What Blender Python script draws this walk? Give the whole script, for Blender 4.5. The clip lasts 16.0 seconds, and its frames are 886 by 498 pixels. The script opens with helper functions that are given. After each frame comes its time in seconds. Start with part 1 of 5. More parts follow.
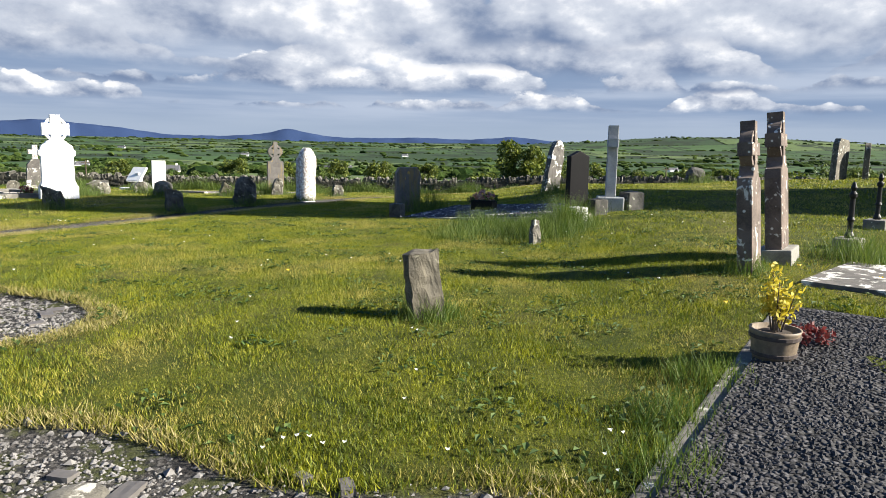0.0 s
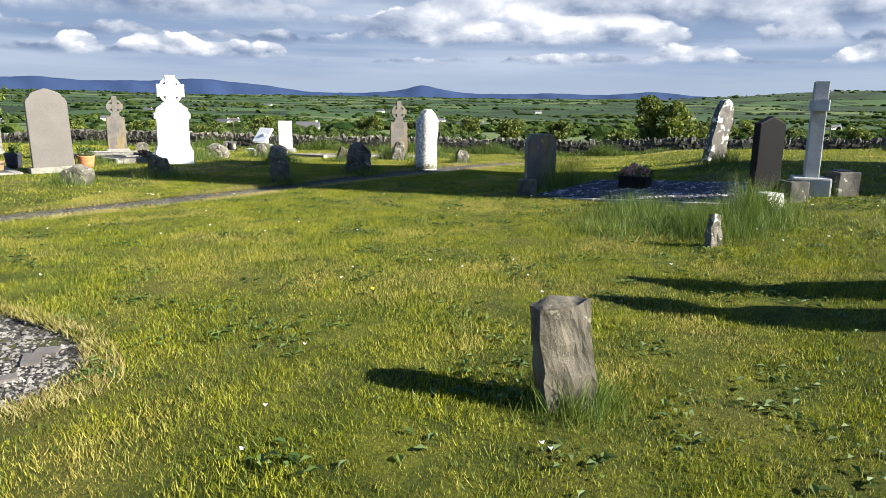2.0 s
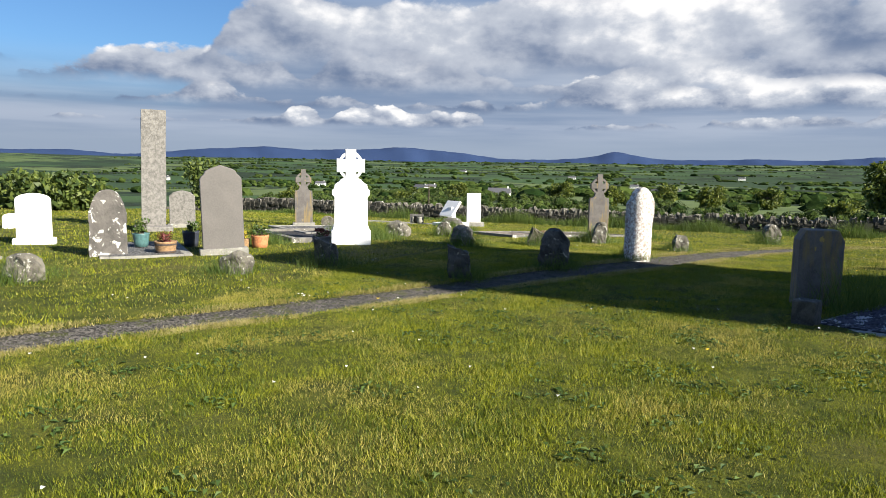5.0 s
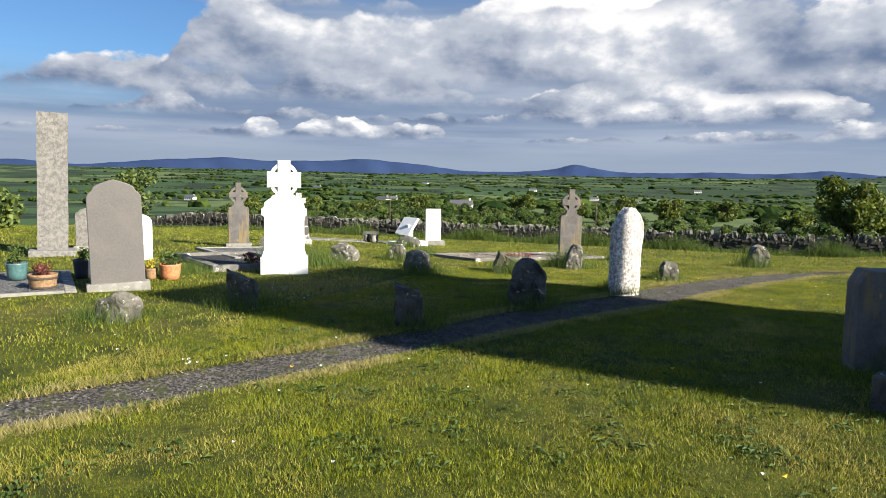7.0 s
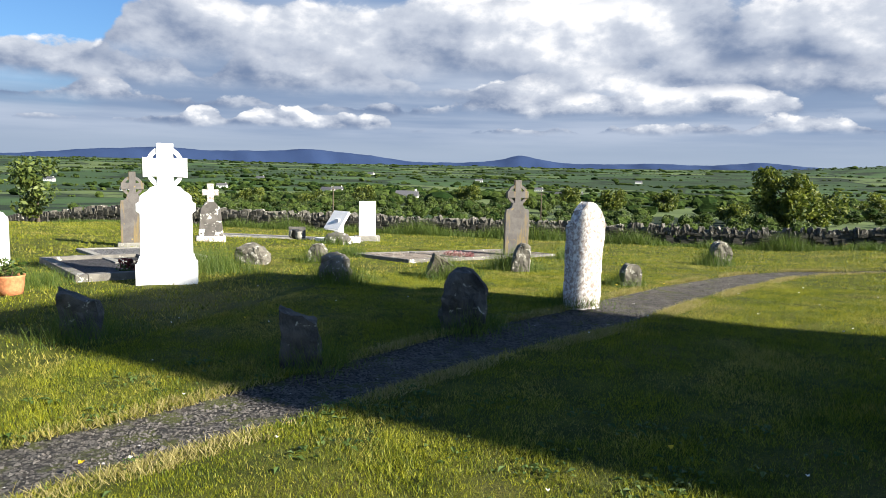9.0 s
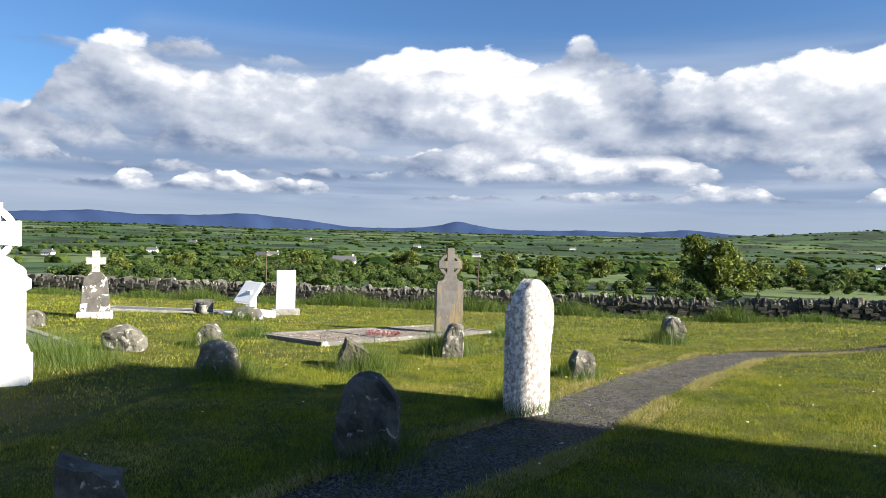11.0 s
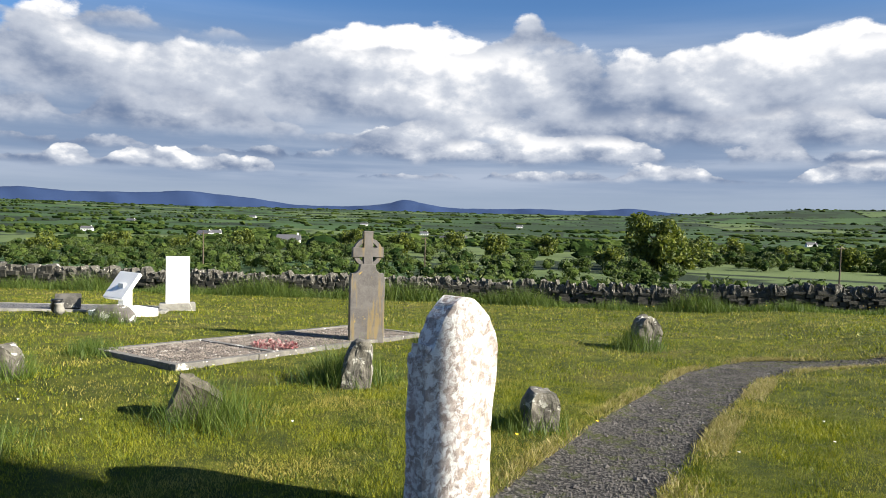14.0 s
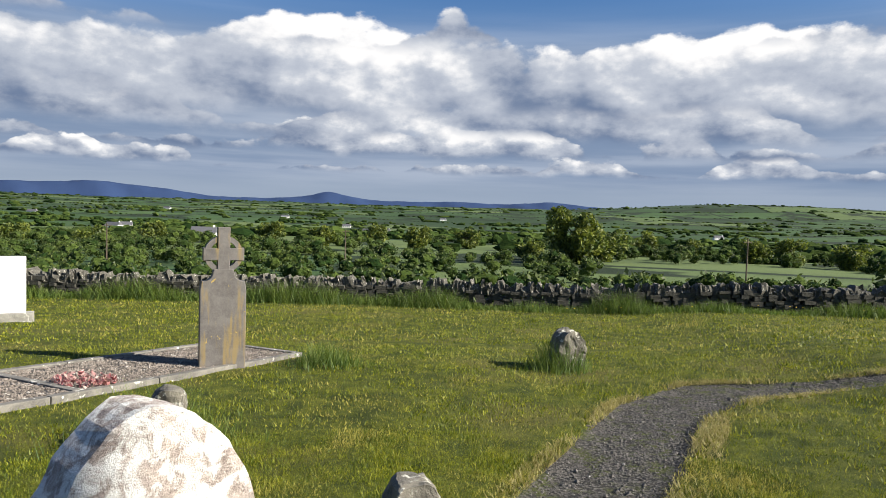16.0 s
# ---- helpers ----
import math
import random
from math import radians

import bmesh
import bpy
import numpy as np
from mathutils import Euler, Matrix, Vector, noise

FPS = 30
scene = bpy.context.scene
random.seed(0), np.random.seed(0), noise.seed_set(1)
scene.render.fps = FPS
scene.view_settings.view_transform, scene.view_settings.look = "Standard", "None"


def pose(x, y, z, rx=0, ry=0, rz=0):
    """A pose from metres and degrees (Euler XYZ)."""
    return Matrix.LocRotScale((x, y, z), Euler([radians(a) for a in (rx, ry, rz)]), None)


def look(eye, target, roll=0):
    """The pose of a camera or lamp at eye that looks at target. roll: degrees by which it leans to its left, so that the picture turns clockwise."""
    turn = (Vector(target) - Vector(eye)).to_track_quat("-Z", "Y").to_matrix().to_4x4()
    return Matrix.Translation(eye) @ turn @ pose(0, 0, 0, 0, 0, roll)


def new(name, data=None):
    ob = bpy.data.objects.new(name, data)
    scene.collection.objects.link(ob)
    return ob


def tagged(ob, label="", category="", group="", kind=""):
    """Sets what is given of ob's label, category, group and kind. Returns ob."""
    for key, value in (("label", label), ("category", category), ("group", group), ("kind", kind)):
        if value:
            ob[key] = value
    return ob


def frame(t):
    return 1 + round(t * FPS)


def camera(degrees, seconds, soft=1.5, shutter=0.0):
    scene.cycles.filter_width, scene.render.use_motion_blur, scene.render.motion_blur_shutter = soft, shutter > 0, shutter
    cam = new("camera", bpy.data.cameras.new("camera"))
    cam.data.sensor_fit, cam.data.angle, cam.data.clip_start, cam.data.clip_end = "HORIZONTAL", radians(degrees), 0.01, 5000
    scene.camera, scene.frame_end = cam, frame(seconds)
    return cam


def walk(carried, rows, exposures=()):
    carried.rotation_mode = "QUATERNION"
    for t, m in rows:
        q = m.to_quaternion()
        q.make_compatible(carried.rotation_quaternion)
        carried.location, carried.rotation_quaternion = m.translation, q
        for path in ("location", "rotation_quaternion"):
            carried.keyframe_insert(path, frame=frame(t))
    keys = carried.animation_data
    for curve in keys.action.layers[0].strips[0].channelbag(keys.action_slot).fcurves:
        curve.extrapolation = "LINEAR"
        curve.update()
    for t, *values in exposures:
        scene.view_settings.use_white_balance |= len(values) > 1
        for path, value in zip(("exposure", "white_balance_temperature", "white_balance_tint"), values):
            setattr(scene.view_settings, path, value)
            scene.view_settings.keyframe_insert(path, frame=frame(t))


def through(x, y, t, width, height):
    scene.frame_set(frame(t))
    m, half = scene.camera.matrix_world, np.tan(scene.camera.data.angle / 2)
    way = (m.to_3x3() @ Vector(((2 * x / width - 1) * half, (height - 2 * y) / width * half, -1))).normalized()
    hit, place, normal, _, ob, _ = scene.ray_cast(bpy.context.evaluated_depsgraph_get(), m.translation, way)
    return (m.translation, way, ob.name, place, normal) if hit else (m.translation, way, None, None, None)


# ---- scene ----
cam = camera(66.0, 16.0, soft=0.5)
PATH = [
    (0, (0.102, 0.113, 1.484), (0.076, 2.092, 1.202), 1.1),
    (0.5, (0.165, 0.572, 1.531), (0.132, 2.542, 1.187), 1.1),
    (1, (0.142, 1.085, 1.543), (0.079, 3.047, 1.162), 1.2),
    (1.5, (0.042, 1.594, 1.58), (-0.152, 3.542, 1.172), 1.0),
    (2, (-0.05, 2.093, 1.597), (-0.446, 4.01, 1.186), 0.9),
    (2.5, (-0.185, 2.56, 1.64), (-0.722, 4.443, 1.234), 0.8),
    (3, (-0.343, 3.032, 1.666), (-1.031, 4.866, 1.261), 0.8),
    (3.5, (-0.547, 3.517, 1.699), (-1.496, 5.23, 1.292), 0.6),
    (4, (-0.703, 3.756, 1.76), (-1.689, 5.47, 1.463), 0.7),
    (4.2, (-0.776, 3.865, 1.765), (-1.738, 5.597, 1.487), 0.8),
    (6.3, (-1.534, 5.843, 1.841), (-2.437, 7.616, 1.642), 1.1),
    (6.5, (-1.671, 6.041, 1.845), (-2.569, 7.816, 1.645), 1.2),
    (7, (-1.826, 6.49, 1.852), (-2.646, 8.303, 1.656), 1.1),
    (7.5, (-1.927, 6.956, 1.881), (-2.733, 8.775, 1.683), 1.2),
    (8, (-2.102, 7.448, 1.857), (-2.901, 9.27, 1.655), 1.1),
    (8.5, (-2.205, 7.944, 1.841), (-2.933, 9.795, 1.63), 1.3),
    (9, (-2.332, 8.464, 1.833), (-3.006, 10.334, 1.613), 1.2),
    (9.5, (-2.493, 8.976, 1.869), (-3.08, 10.874, 1.638), 1.3),
    (9.7, (-2.527, 9.194, 1.881), (-3.096, 11.104, 1.714), 1.4),
    (11.8, (-2.78, 10.958, 1.88), (-3.228, 12.907, 1.864), 1.4),
    (12, (-2.815, 11.155, 1.888), (-3.234, 13.111, 1.861), 1.3),
    (12.5, (-2.86, 11.725, 1.887), (-3.201, 13.695, 1.84), 1.4),
    (13, (-2.911, 12.272, 1.9), (-3.26, 14.24, 1.835), 1.5),
    (13.5, (-2.97, 12.799, 1.904), (-3.319, 14.767, 1.829), 1.5),
    (14, (-2.949, 13.388, 1.931), (-3.308, 15.353, 1.846), 1.5),
    (14.5, (-2.992, 13.944, 1.919), (-3.408, 15.898, 1.823), 1.5),
    (15, (-2.918, 14.507, 1.925), (-3.313, 16.465, 1.825), 1.4),
    (15.5, (-2.781, 15.014, 1.942), (-3.087, 16.988, 1.84), 1.4),
    (16, (-2.749, 15.544, 1.963), (-2.886, 17.537, 1.863), 1.8),
]
walk(cam, [(t, look(eye, aim, roll)) for t, eye, aim, roll in PATH],
     [(0, 1.56), (2.5, 1.72), (4, 1.42), (6.5, 1.32), (9.5, 1.56), (12, 1.58), (13.5, 1.48), (15.5, 1.28), (16, 1.28)])

# ---- world, sun, exposure ----
SUN_AZ, SUN_EL = -10.0, 29.0
sun_data = bpy.data.lights.new("sun", "SUN")
sun_data.energy, sun_data.angle, sun_data.color = 5.0, radians(0.6), (1.0, 0.93, 0.80)
sun = new("sun", sun_data)
sun_way = Vector((math.cos(radians(SUN_EL)) * math.cos(radians(SUN_AZ)), math.cos(radians(SUN_EL)) * math.sin(radians(SUN_AZ)), math.sin(radians(SUN_EL))))
sun.matrix_basis = look(sun_way * 80, (0, 0, 0))
SKY_GAIN = 0.275


class Nodes:
    """Short hands for building a node tree."""

    def __init__(self, tree):
        self.tree = tree
        tree.nodes.clear()

    def node(self, kind, **props):
        n = self.tree.nodes.new(kind)
        for k, v in props.items():
            if k in ("operation",):
                n.operation = v
            elif k == "data_type":
                n.data_type = v
            elif k == "blend_type":
                n.blend_type = v
            elif k == "sky_type":
                n.sky_type = v
        return n

    def put(self, socket, value):
        if isinstance(value, bpy.types.NodeSocket):
            self.tree.links.new(value, socket)
        else:
            socket.default_value = value

    def math(self, op, a, b=0.0, c=None, clamp=False):
        n = self.node("ShaderNodeMath", operation=op)
        n.use_clamp = clamp
        self.put(n.inputs[0], a)
        self.put(n.inputs[1], b)
        if c is not None:
            self.put(n.inputs[2], c)
        return n.outputs[0]

    def ramp(self, x, a, b, lo=0.0, hi=1.0):
        n = self.node("ShaderNodeMapRange")
        n.interpolation_type = "SMOOTHSTEP"
        for i, v in enumerate((x, a, b, lo, hi)):
            self.put(n.inputs[i], v)
        return n.outputs[0]

    def mix(self, f, a, b, kind="MIX"):
        n = self.node("ShaderNodeMix")
        n.data_type, n.blend_type = "RGBA", kind
        self.put(n.inputs[0], f)
        for s, v in ((n.inputs[6], a), (n.inputs[7], b)):
            self.put(s, v if isinstance(v, bpy.types.NodeSocket) else (*v[:3], 1))
        return n.outputs[2]

    def noise(self, vec, scale, detail=4.0, rough=0.55, warp=0.0):
        n = self.node("ShaderNodeTexNoise")
        self.put(n.inputs["Vector"], vec)
        n.inputs["Scale"].default_value, n.inputs["Detail"].default_value = scale, detail
        n.inputs["Roughness"].default_value, n.inputs["Distortion"].default_value = rough, warp
        return n.outputs["Fac"]

    def voronoi(self, vec, scale, out="Distance"):
        n = self.node("ShaderNodeTexVoronoi")
        self.put(n.inputs["Vector"], vec)
        n.inputs["Scale"].default_value = scale
        return n.outputs[out]

    def xyz(self, vec):
        n = self.node("ShaderNodeSeparateXYZ")
        self.put(n.inputs[0], vec)
        return n.outputs

    def vec(self, x, y, z):
        n = self.node("ShaderNodeCombineXYZ")
        for s, v in zip(n.inputs, (x, y, z)):
            self.put(s, v)
        return n.outputs[0]


def build_world():
    world = bpy.data.worlds.new("world")
    scene.world = world
    world.use_nodes = True
    k = Nodes(world.node_tree)
    sky = k.node("ShaderNodeTexSky", sky_type="NISHITA")
    sky.sun_disc = False
    sky.sun_elevation, sky.sun_rotation = radians(SUN_EL), radians(90 - SUN_AZ)
    way = k.node("ShaderNodeTexCoord").outputs["Generated"]
    x, y, z = k.xyz(way)
    az = k.math("ARCTAN2", x, y)
    # open sky, paler towards the skyline
    sky_col = k.node("ShaderNodeVectorMath", operation="MULTIPLY")
    k.put(sky_col.inputs[0], sky.outputs[0])
    sky_col.inputs[1].default_value = (0.085, 0.13, 0.185)
    col = sky_col.outputs[0]
    veil = k.noise(k.vec(k.math("MULTIPLY", az, 2.0), k.math("MULTIPLY", z, 26.0), 3.0), 1.0, 5, 0.5)
    low = k.mix(k.ramp(veil, 0.36, 0.66), (0.33, 0.45, 0.67), (0.62, 0.72, 0.90))
    col = k.mix(k.ramp(k.math("ADD", z, k.ramp(az, -0.66, -0.84, 0.0, 0.14)), 0.30, 0.20), col, low)
    # heaped clouds in ranks, the far low ones first: flat grey bases, bright billowed tops
    for seed, base, tall, wide, crisp, need in ((1.0, 0.060, 0.032, 6.0, 40.0, 0.38), (2.0, 0.085, 0.045, 4.6, 30.0, 0.36), (3.0, 0.108, 0.070, 3.4, 22.0, 0.32), (4.0, 0.135, 0.120, 2.4, 15.0, 0.27), (5.0, 0.235, 0.080, 2.4, 15.0, 0.50)):
        flat = k.vec(k.math("MULTIPLY", az, crisp * 0.62), k.math("MULTIPLY", z, crisp), seed * 3.7)
        over = k.vec(k.math("ADD", k.math("MULTIPLY", az, crisp * 0.62), 0.22), k.math("ADD", k.math("MULTIPLY", z, crisp), 0.34), seed * 3.7)
        heap = k.noise(k.vec(k.math("MULTIPLY", az, wide), seed * 5.3, k.math("MULTIPLY", z, wide * 0.6)), 1.0, 3, 0.5)
        if seed > 3.5:
            heap = k.math("SUBTRACT", heap, k.ramp(az, -0.58, -0.98, 0.0, 0.44))
        lumps, lumps_up = k.noise(flat, 0.55, 8, 0.56), k.noise(over, 0.55, 8, 0.56)
        billow, billow_up = k.voronoi(flat, 0.8), k.voronoi(over, 0.8)
        form = k.math("SUBTRACT", lumps, k.math("MULTIPLY", billow, 0.22))
        form_up = k.math("SUBTRACT", lumps_up, k.math("MULTIPLY", billow_up, 0.22))
        crest = k.math("MULTIPLY", k.ramp(heap, need, need + 0.26), tall)
        crest = k.math("ADD", k.math("ADD", crest, base), k.math("MULTIPLY", k.math("SUBTRACT", form, 0.40), tall * 1.5))
        top = k.ramp(k.math("SUBTRACT", crest, z), 0.0, tall * 0.10)
        foot = k.ramp(k.math("ADD", k.math("SUBTRACT", z, base), k.math("MULTIPLY", k.math("SUBTRACT", lumps, 0.5), tall * 0.7)), -tall * 0.12, tall * 0.22)
        mask = k.math("MULTIPLY", top, foot)
        rise = k.math("DIVIDE", k.math("SUBTRACT", z, base), tall)
        light = k.math("ADD", k.math("MULTIPLY", rise, 0.70), k.math("MULTIPLY", k.math("SUBTRACT", form, form_up), 2.6))
        light = k.math("ADD", light, k.math("MULTIPLY", k.math("SUBTRACT", heap, 0.5), 1.5))
        grey = k.mix(k.ramp(light, -0.30, 0.55), (0.235, 0.325, 0.52), (0.84, 0.90, 1.02))
        cloud = k.mix(k.ramp(light, 0.40, 0.85), grey, (1.55, 1.53, 1.52))
        col = k.mix(mask, col, cloud)
    haze = k.ramp(z, 0.062, 0.028)
    col = k.mix(k.math("MULTIPLY", haze, 0.85), col, (0.50, 0.61, 0.78))
    bg = k.node("ShaderNodeBackground")
    k.put(bg.inputs[0], col)
    bg.inputs[1].default_value = SKY_GAIN
    out = k.node("ShaderNodeOutputWorld")
    k.put(out.inputs[0], bg.outputs[0])


build_world()


# ---- materials ----
def material(name):
    m = bpy.data.materials.new(name)
    m.use_nodes = True
    k = Nodes(m.node_tree)
    out = k.node("ShaderNodeOutputMaterial")
    b = k.node("ShaderNodeBsdfPrincipled")
    k.put(out.inputs[0], b.outputs[0])
    return m, k, b, out


def bump(k, b, height, strength, distance):
    n = k.node("ShaderNodeBump")
    n.inputs["Strength"].default_value, n.inputs["Distance"].default_value = strength, distance
    k.put(n.inputs["Height"], height)
    k.put(b.inputs["Normal"], n.outputs[0])


def stone(name, base, dark, lichen=(0.75, 0.75, 0.70), amount=0.3, rough=0.9, scale=1.0, relief=0.012, spots=0.0, stain=None, blend=0.06):
    """Weathered stone with grain, streaks and lichen."""
    m, k, b, _ = material(name)
    at = k.node("ShaderNodeTexCoord").outputs["Object"]
    rnd = k.node("ShaderNodeObjectInfo").outputs["Random"]
    x, y, z = k.xyz(at)
    at = k.vec(k.math("ADD", x, k.math("MULTIPLY", rnd, 37.0)), y, z)
    grain = k.noise(at, 60 * scale, 5, 0.7)
    cloudy = k.noise(at, 5 * scale, 5, 0.6, 0.4)
    col = k.mix(k.ramp(cloudy, 0.32, 0.68), dark, base)
    col = k.mix(k.math("MULTIPLY", k.ramp(grain, 0.35, 0.75), 0.35), col, tuple(min(1, c * 1.5) for c in base))
    if stain:
        streak = k.noise(k.vec(k.math("MULTIPLY", x, 9.0), k.math("MULTIPLY", y, 9.0), k.math("MULTIPLY", z, 1.2)), 1.0, 4, 0.6)
        col = k.mix(k.math("MULTIPLY", k.ramp(streak, 0.50, 0.66), 0.7), col, stain)
    if amount > 0:
        patch = k.noise(at, 7 * scale, 6, 0.62, 0.6)
        edge = 0.72 - 0.36 * amount
        col = k.mix(k.ramp(patch, edge, edge + blend), col, lichen)
    if spots > 0:
        v = k.voronoi(at, 11 * scale)
        size = k.math("MULTIPLY", k.noise(at, 3.0 * scale, 2), spots)
        col = k.mix(k.ramp(k.math("SUBTRACT", v, size), 0.02, -0.02), col, lichen)
    k.put(b.inputs["Base Color"], col)
    b.inputs["Roughness"].default_value = rough
    bump(k, b, k.math("ADD", k.math("MULTIPLY", grain, 0.4), cloudy), 0.7, relief)
    return m


def plain(name, col, rough=0.6, metal=0.0, vary=0.25, scale=25.0, relief=0.002):
    m, k, b, _ = material(name)
    at = k.node("ShaderNodeTexCoord").outputs["Object"]
    n = k.noise(at, scale, 5, 0.65)
    k.put(b.inputs["Base Color"], k.mix(k.ramp(n, 0.3, 0.7), tuple(c * (1 - vary) for c in col), tuple(min(1, c * (1 + vary)) for c in col)))
    b.inputs["Roughness"].default_value, b.inputs["Metallic"].default_value = rough, metal
    bump(k, b, n, 0.4, relief)
    return m


def gravel(name, lo, hi, scale=38.0):
    """A bed of small broken stones."""
    m, k, b, _ = material(name)
    at = k.node("ShaderNodeNewGeometry").outputs["Position"]
    v = k.node("ShaderNodeTexVoronoi")
    k.put(v.inputs["Vector"], at)
    v.inputs["Scale"].default_value = scale
    shade = k.xyz(v.outputs["Color"])[0]
    col = k.mix(k.ramp(shade, 0.1, 0.95), lo, hi)
    col = k.mix(k.ramp(v.outputs["Distance"], 0.45, 0.75), col, tuple(c * 0.35 for c in lo))
    k.put(b.inputs["Base Color"], col)
    b.inputs["Roughness"].default_value = 0.85
    bump(k, b, k.math("SUBTRACT", 1.0, v.outputs["Distance"]), 1.0, 0.02)
    return m


def foliage(name, lo, hi, dry=None, through=0.45, scale=0.6, island=True):
    """Leaves or blades: thin, with light passing through."""
    m, k, b, out = material(name)
    geo = k.node("ShaderNodeNewGeometry")
    n = k.noise(geo.outputs["Position"], scale, 4, 0.6)
    f = k.math("ADD", k.math("MULTIPLY", n, 0.9), k.math("MULTIPLY", k.math("SUBTRACT", geo.outputs["Random Per Island"], 0.5), 0.55))
    col = k.mix(k.ramp(f, 0.15, 0.8), lo, hi)
    if dry:
        patch = k.noise(geo.outputs["Position"], 0.9, 4, 0.6, 0.4)
        g2 = k.math("ADD", patch, k.math("MULTIPLY", k.math("SUBTRACT", geo.outputs["Random Per Island"], 0.5), 0.22))
        col = k.mix(k.ramp(g2, 0.52, 0.70), col, dry)
    k.put(b.inputs["Base Color"], col)
    b.inputs["Roughness"].default_value = 0.6
    t = k.node("ShaderNodeBsdfTranslucent")
    k.put(t.inputs[0], col)
    s = k.node("ShaderNodeMixShader")
    s.inputs[0].default_value = through
    k.put(s.inputs[1], b.outputs[0])
    k.put(s.inputs[2], t.outputs[0])
    k.put(out.inputs[0], s.outputs[0])
    return m


FIELD_W, FIELD_H = 360.0, 230.0


def ground_material():
    """Turf near by with gravel where the mask says, hedged fields further off."""
    m, k, b, _ = material("ground_turf_and_fields")
    at = k.node("ShaderNodeNewGeometry").outputs["Position"]
    x, y, z = k.xyz(at)
    # turf
    fine = k.noise(at, 55, 6, 0.75)
    mid = k.noise(at, 3.2, 5, 0.6, 0.3)
    wide = k.noise(at, 0.55, 4, 0.55)
    turf = k.mix(k.ramp(mid, 0.3, 0.72), (0.036, 0.050, 0.004), (0.13, 0.14, 0.011))
    turf = k.mix(k.math("MULTIPLY", k.ramp(wide, 0.5, 0.68), 0.6), turf, (0.15, 0.13, 0.035))
    # dark flecks put the shade between blades into the turf colour
    turf = k.mix(k.math("MULTIPLY", k.ramp(fine, 0.35, 0.62, 0.75, 0.0), 1.0), turf, (0.025, 0.035, 0.008))
    # gravel
    v = k.node("ShaderNodeTexVoronoi")
    k.put(v.inputs["Vector"], at)
    v.inputs["Scale"].default_value = 42
    sh = k.xyz(v.outputs["Color"])[0]
    grav = k.mix(sh, (0.035, 0.032, 0.030), (0.14, 0.13, 0.12))
    grav = k.mix(k.ramp(v.outputs["Distance"], 0.45, 0.75), grav, (0.03, 0.03, 0.03))
    moss = k.math("MULTIPLY", k.ramp(k.noise(at, 4.5, 5, 0.65), 0.48, 0.62), 0.75)
    grav = k.mix(moss, grav, (0.07, 0.08, 0.02))
    attr = k.node("ShaderNodeAttribute")
    attr.attribute_name = "gravel"
    g = k.math("ADD", attr.outputs["Fac"], k.math("MULTIPLY", k.math("SUBTRACT", k.noise(at, 7, 5, 0.7), 0.5), 0.8))
    near = k.mix(k.ramp(g, 0.4, 0.6), turf, grav)
    # fields
    wx = k.math("ADD", x, k.math("MULTIPLY", k.math("SINE", k.math("DIVIDE", y, 310.0)), 60.0))
    wy = k.math("ADD", y, k.math("MULTIPLY", k.math("SINE", k.math("DIVIDE", x, 270.0)), 45.0))
    row = k.math("FLOOR", k.math("DIVIDE", wy, FIELD_H))
    shift = k.math("MULTIPLY", k.math("FRACT", k.math("MULTIPLY", row, 0.37)), FIELD_W)
    colm = k.math("FLOOR", k.math("DIVIDE", k.math("ADD", wx, shift), FIELD_W))
    wn = k.node("ShaderNodeTexWhiteNoise")
    wn.noise_dimensions = "2D"
    k.put(wn.inputs["Vector"], k.vec(row, colm, 0.0))
    cell = wn.outputs["Value"]
    field = k.mix(k.ramp(cell, 0.0, 0.55), (0.022, 0.044, 0.017), (0.042, 0.082, 0.026))
    field = k.mix(k.ramp(cell, 0.62, 0.95), field, (0.095, 0.130, 0.045))
    field = k.mix(k.math("MULTIPLY", k.ramp(k.noise(at, 0.02, 5, 0.6), 0.45, 0.7), 0.5), field, (0.03, 0.05, 0.018))
    fx = k.math("ABSOLUTE", k.math("SUBTRACT", k.math("FRACT", k.math("DIVIDE", k.math("ADD", wx, shift), FIELD_W)), 0.5))
    fy = k.math("ABSOLUTE", k.math("SUBTRACT", k.math("FRACT", k.math("DIVIDE", wy, FIELD_H)), 0.5))
    rag = k.math("MULTIPLY", k.math("SUBTRACT", k.noise(at, 0.03, 4, 0.6), 0.5), 0.05)
    hedge = k.math("MAXIMUM", k.ramp(k.math("ADD", fx, rag), 0.475, 0.485), k.ramp(k.math("ADD", fy, rag), 0.472, 0.482))
    wood = k.ramp(k.noise(at, 0.007, 5, 0.65), 0.51, 0.56)
    field = k.mix(k.math("MAXIMUM", hedge, wood), field, (0.014, 0.025, 0.010))
    far = k.ramp(k.math("ADD", y, k.math("MULTIPLY", k.math("ABSOLUTE", x), 0.2)), 40.0, 75.0)
    k.put(b.inputs["Base Color"], k.mix(far, near, field))
    b.inputs["Roughness"].default_value = 0.95
    b.inputs["Specular IOR Level"].default_value = 0.2
    bump(k, b, k.math("ADD", fine, k.math("MULTIPLY", mid, 1.5)), 0.9, 0.03)
    return m


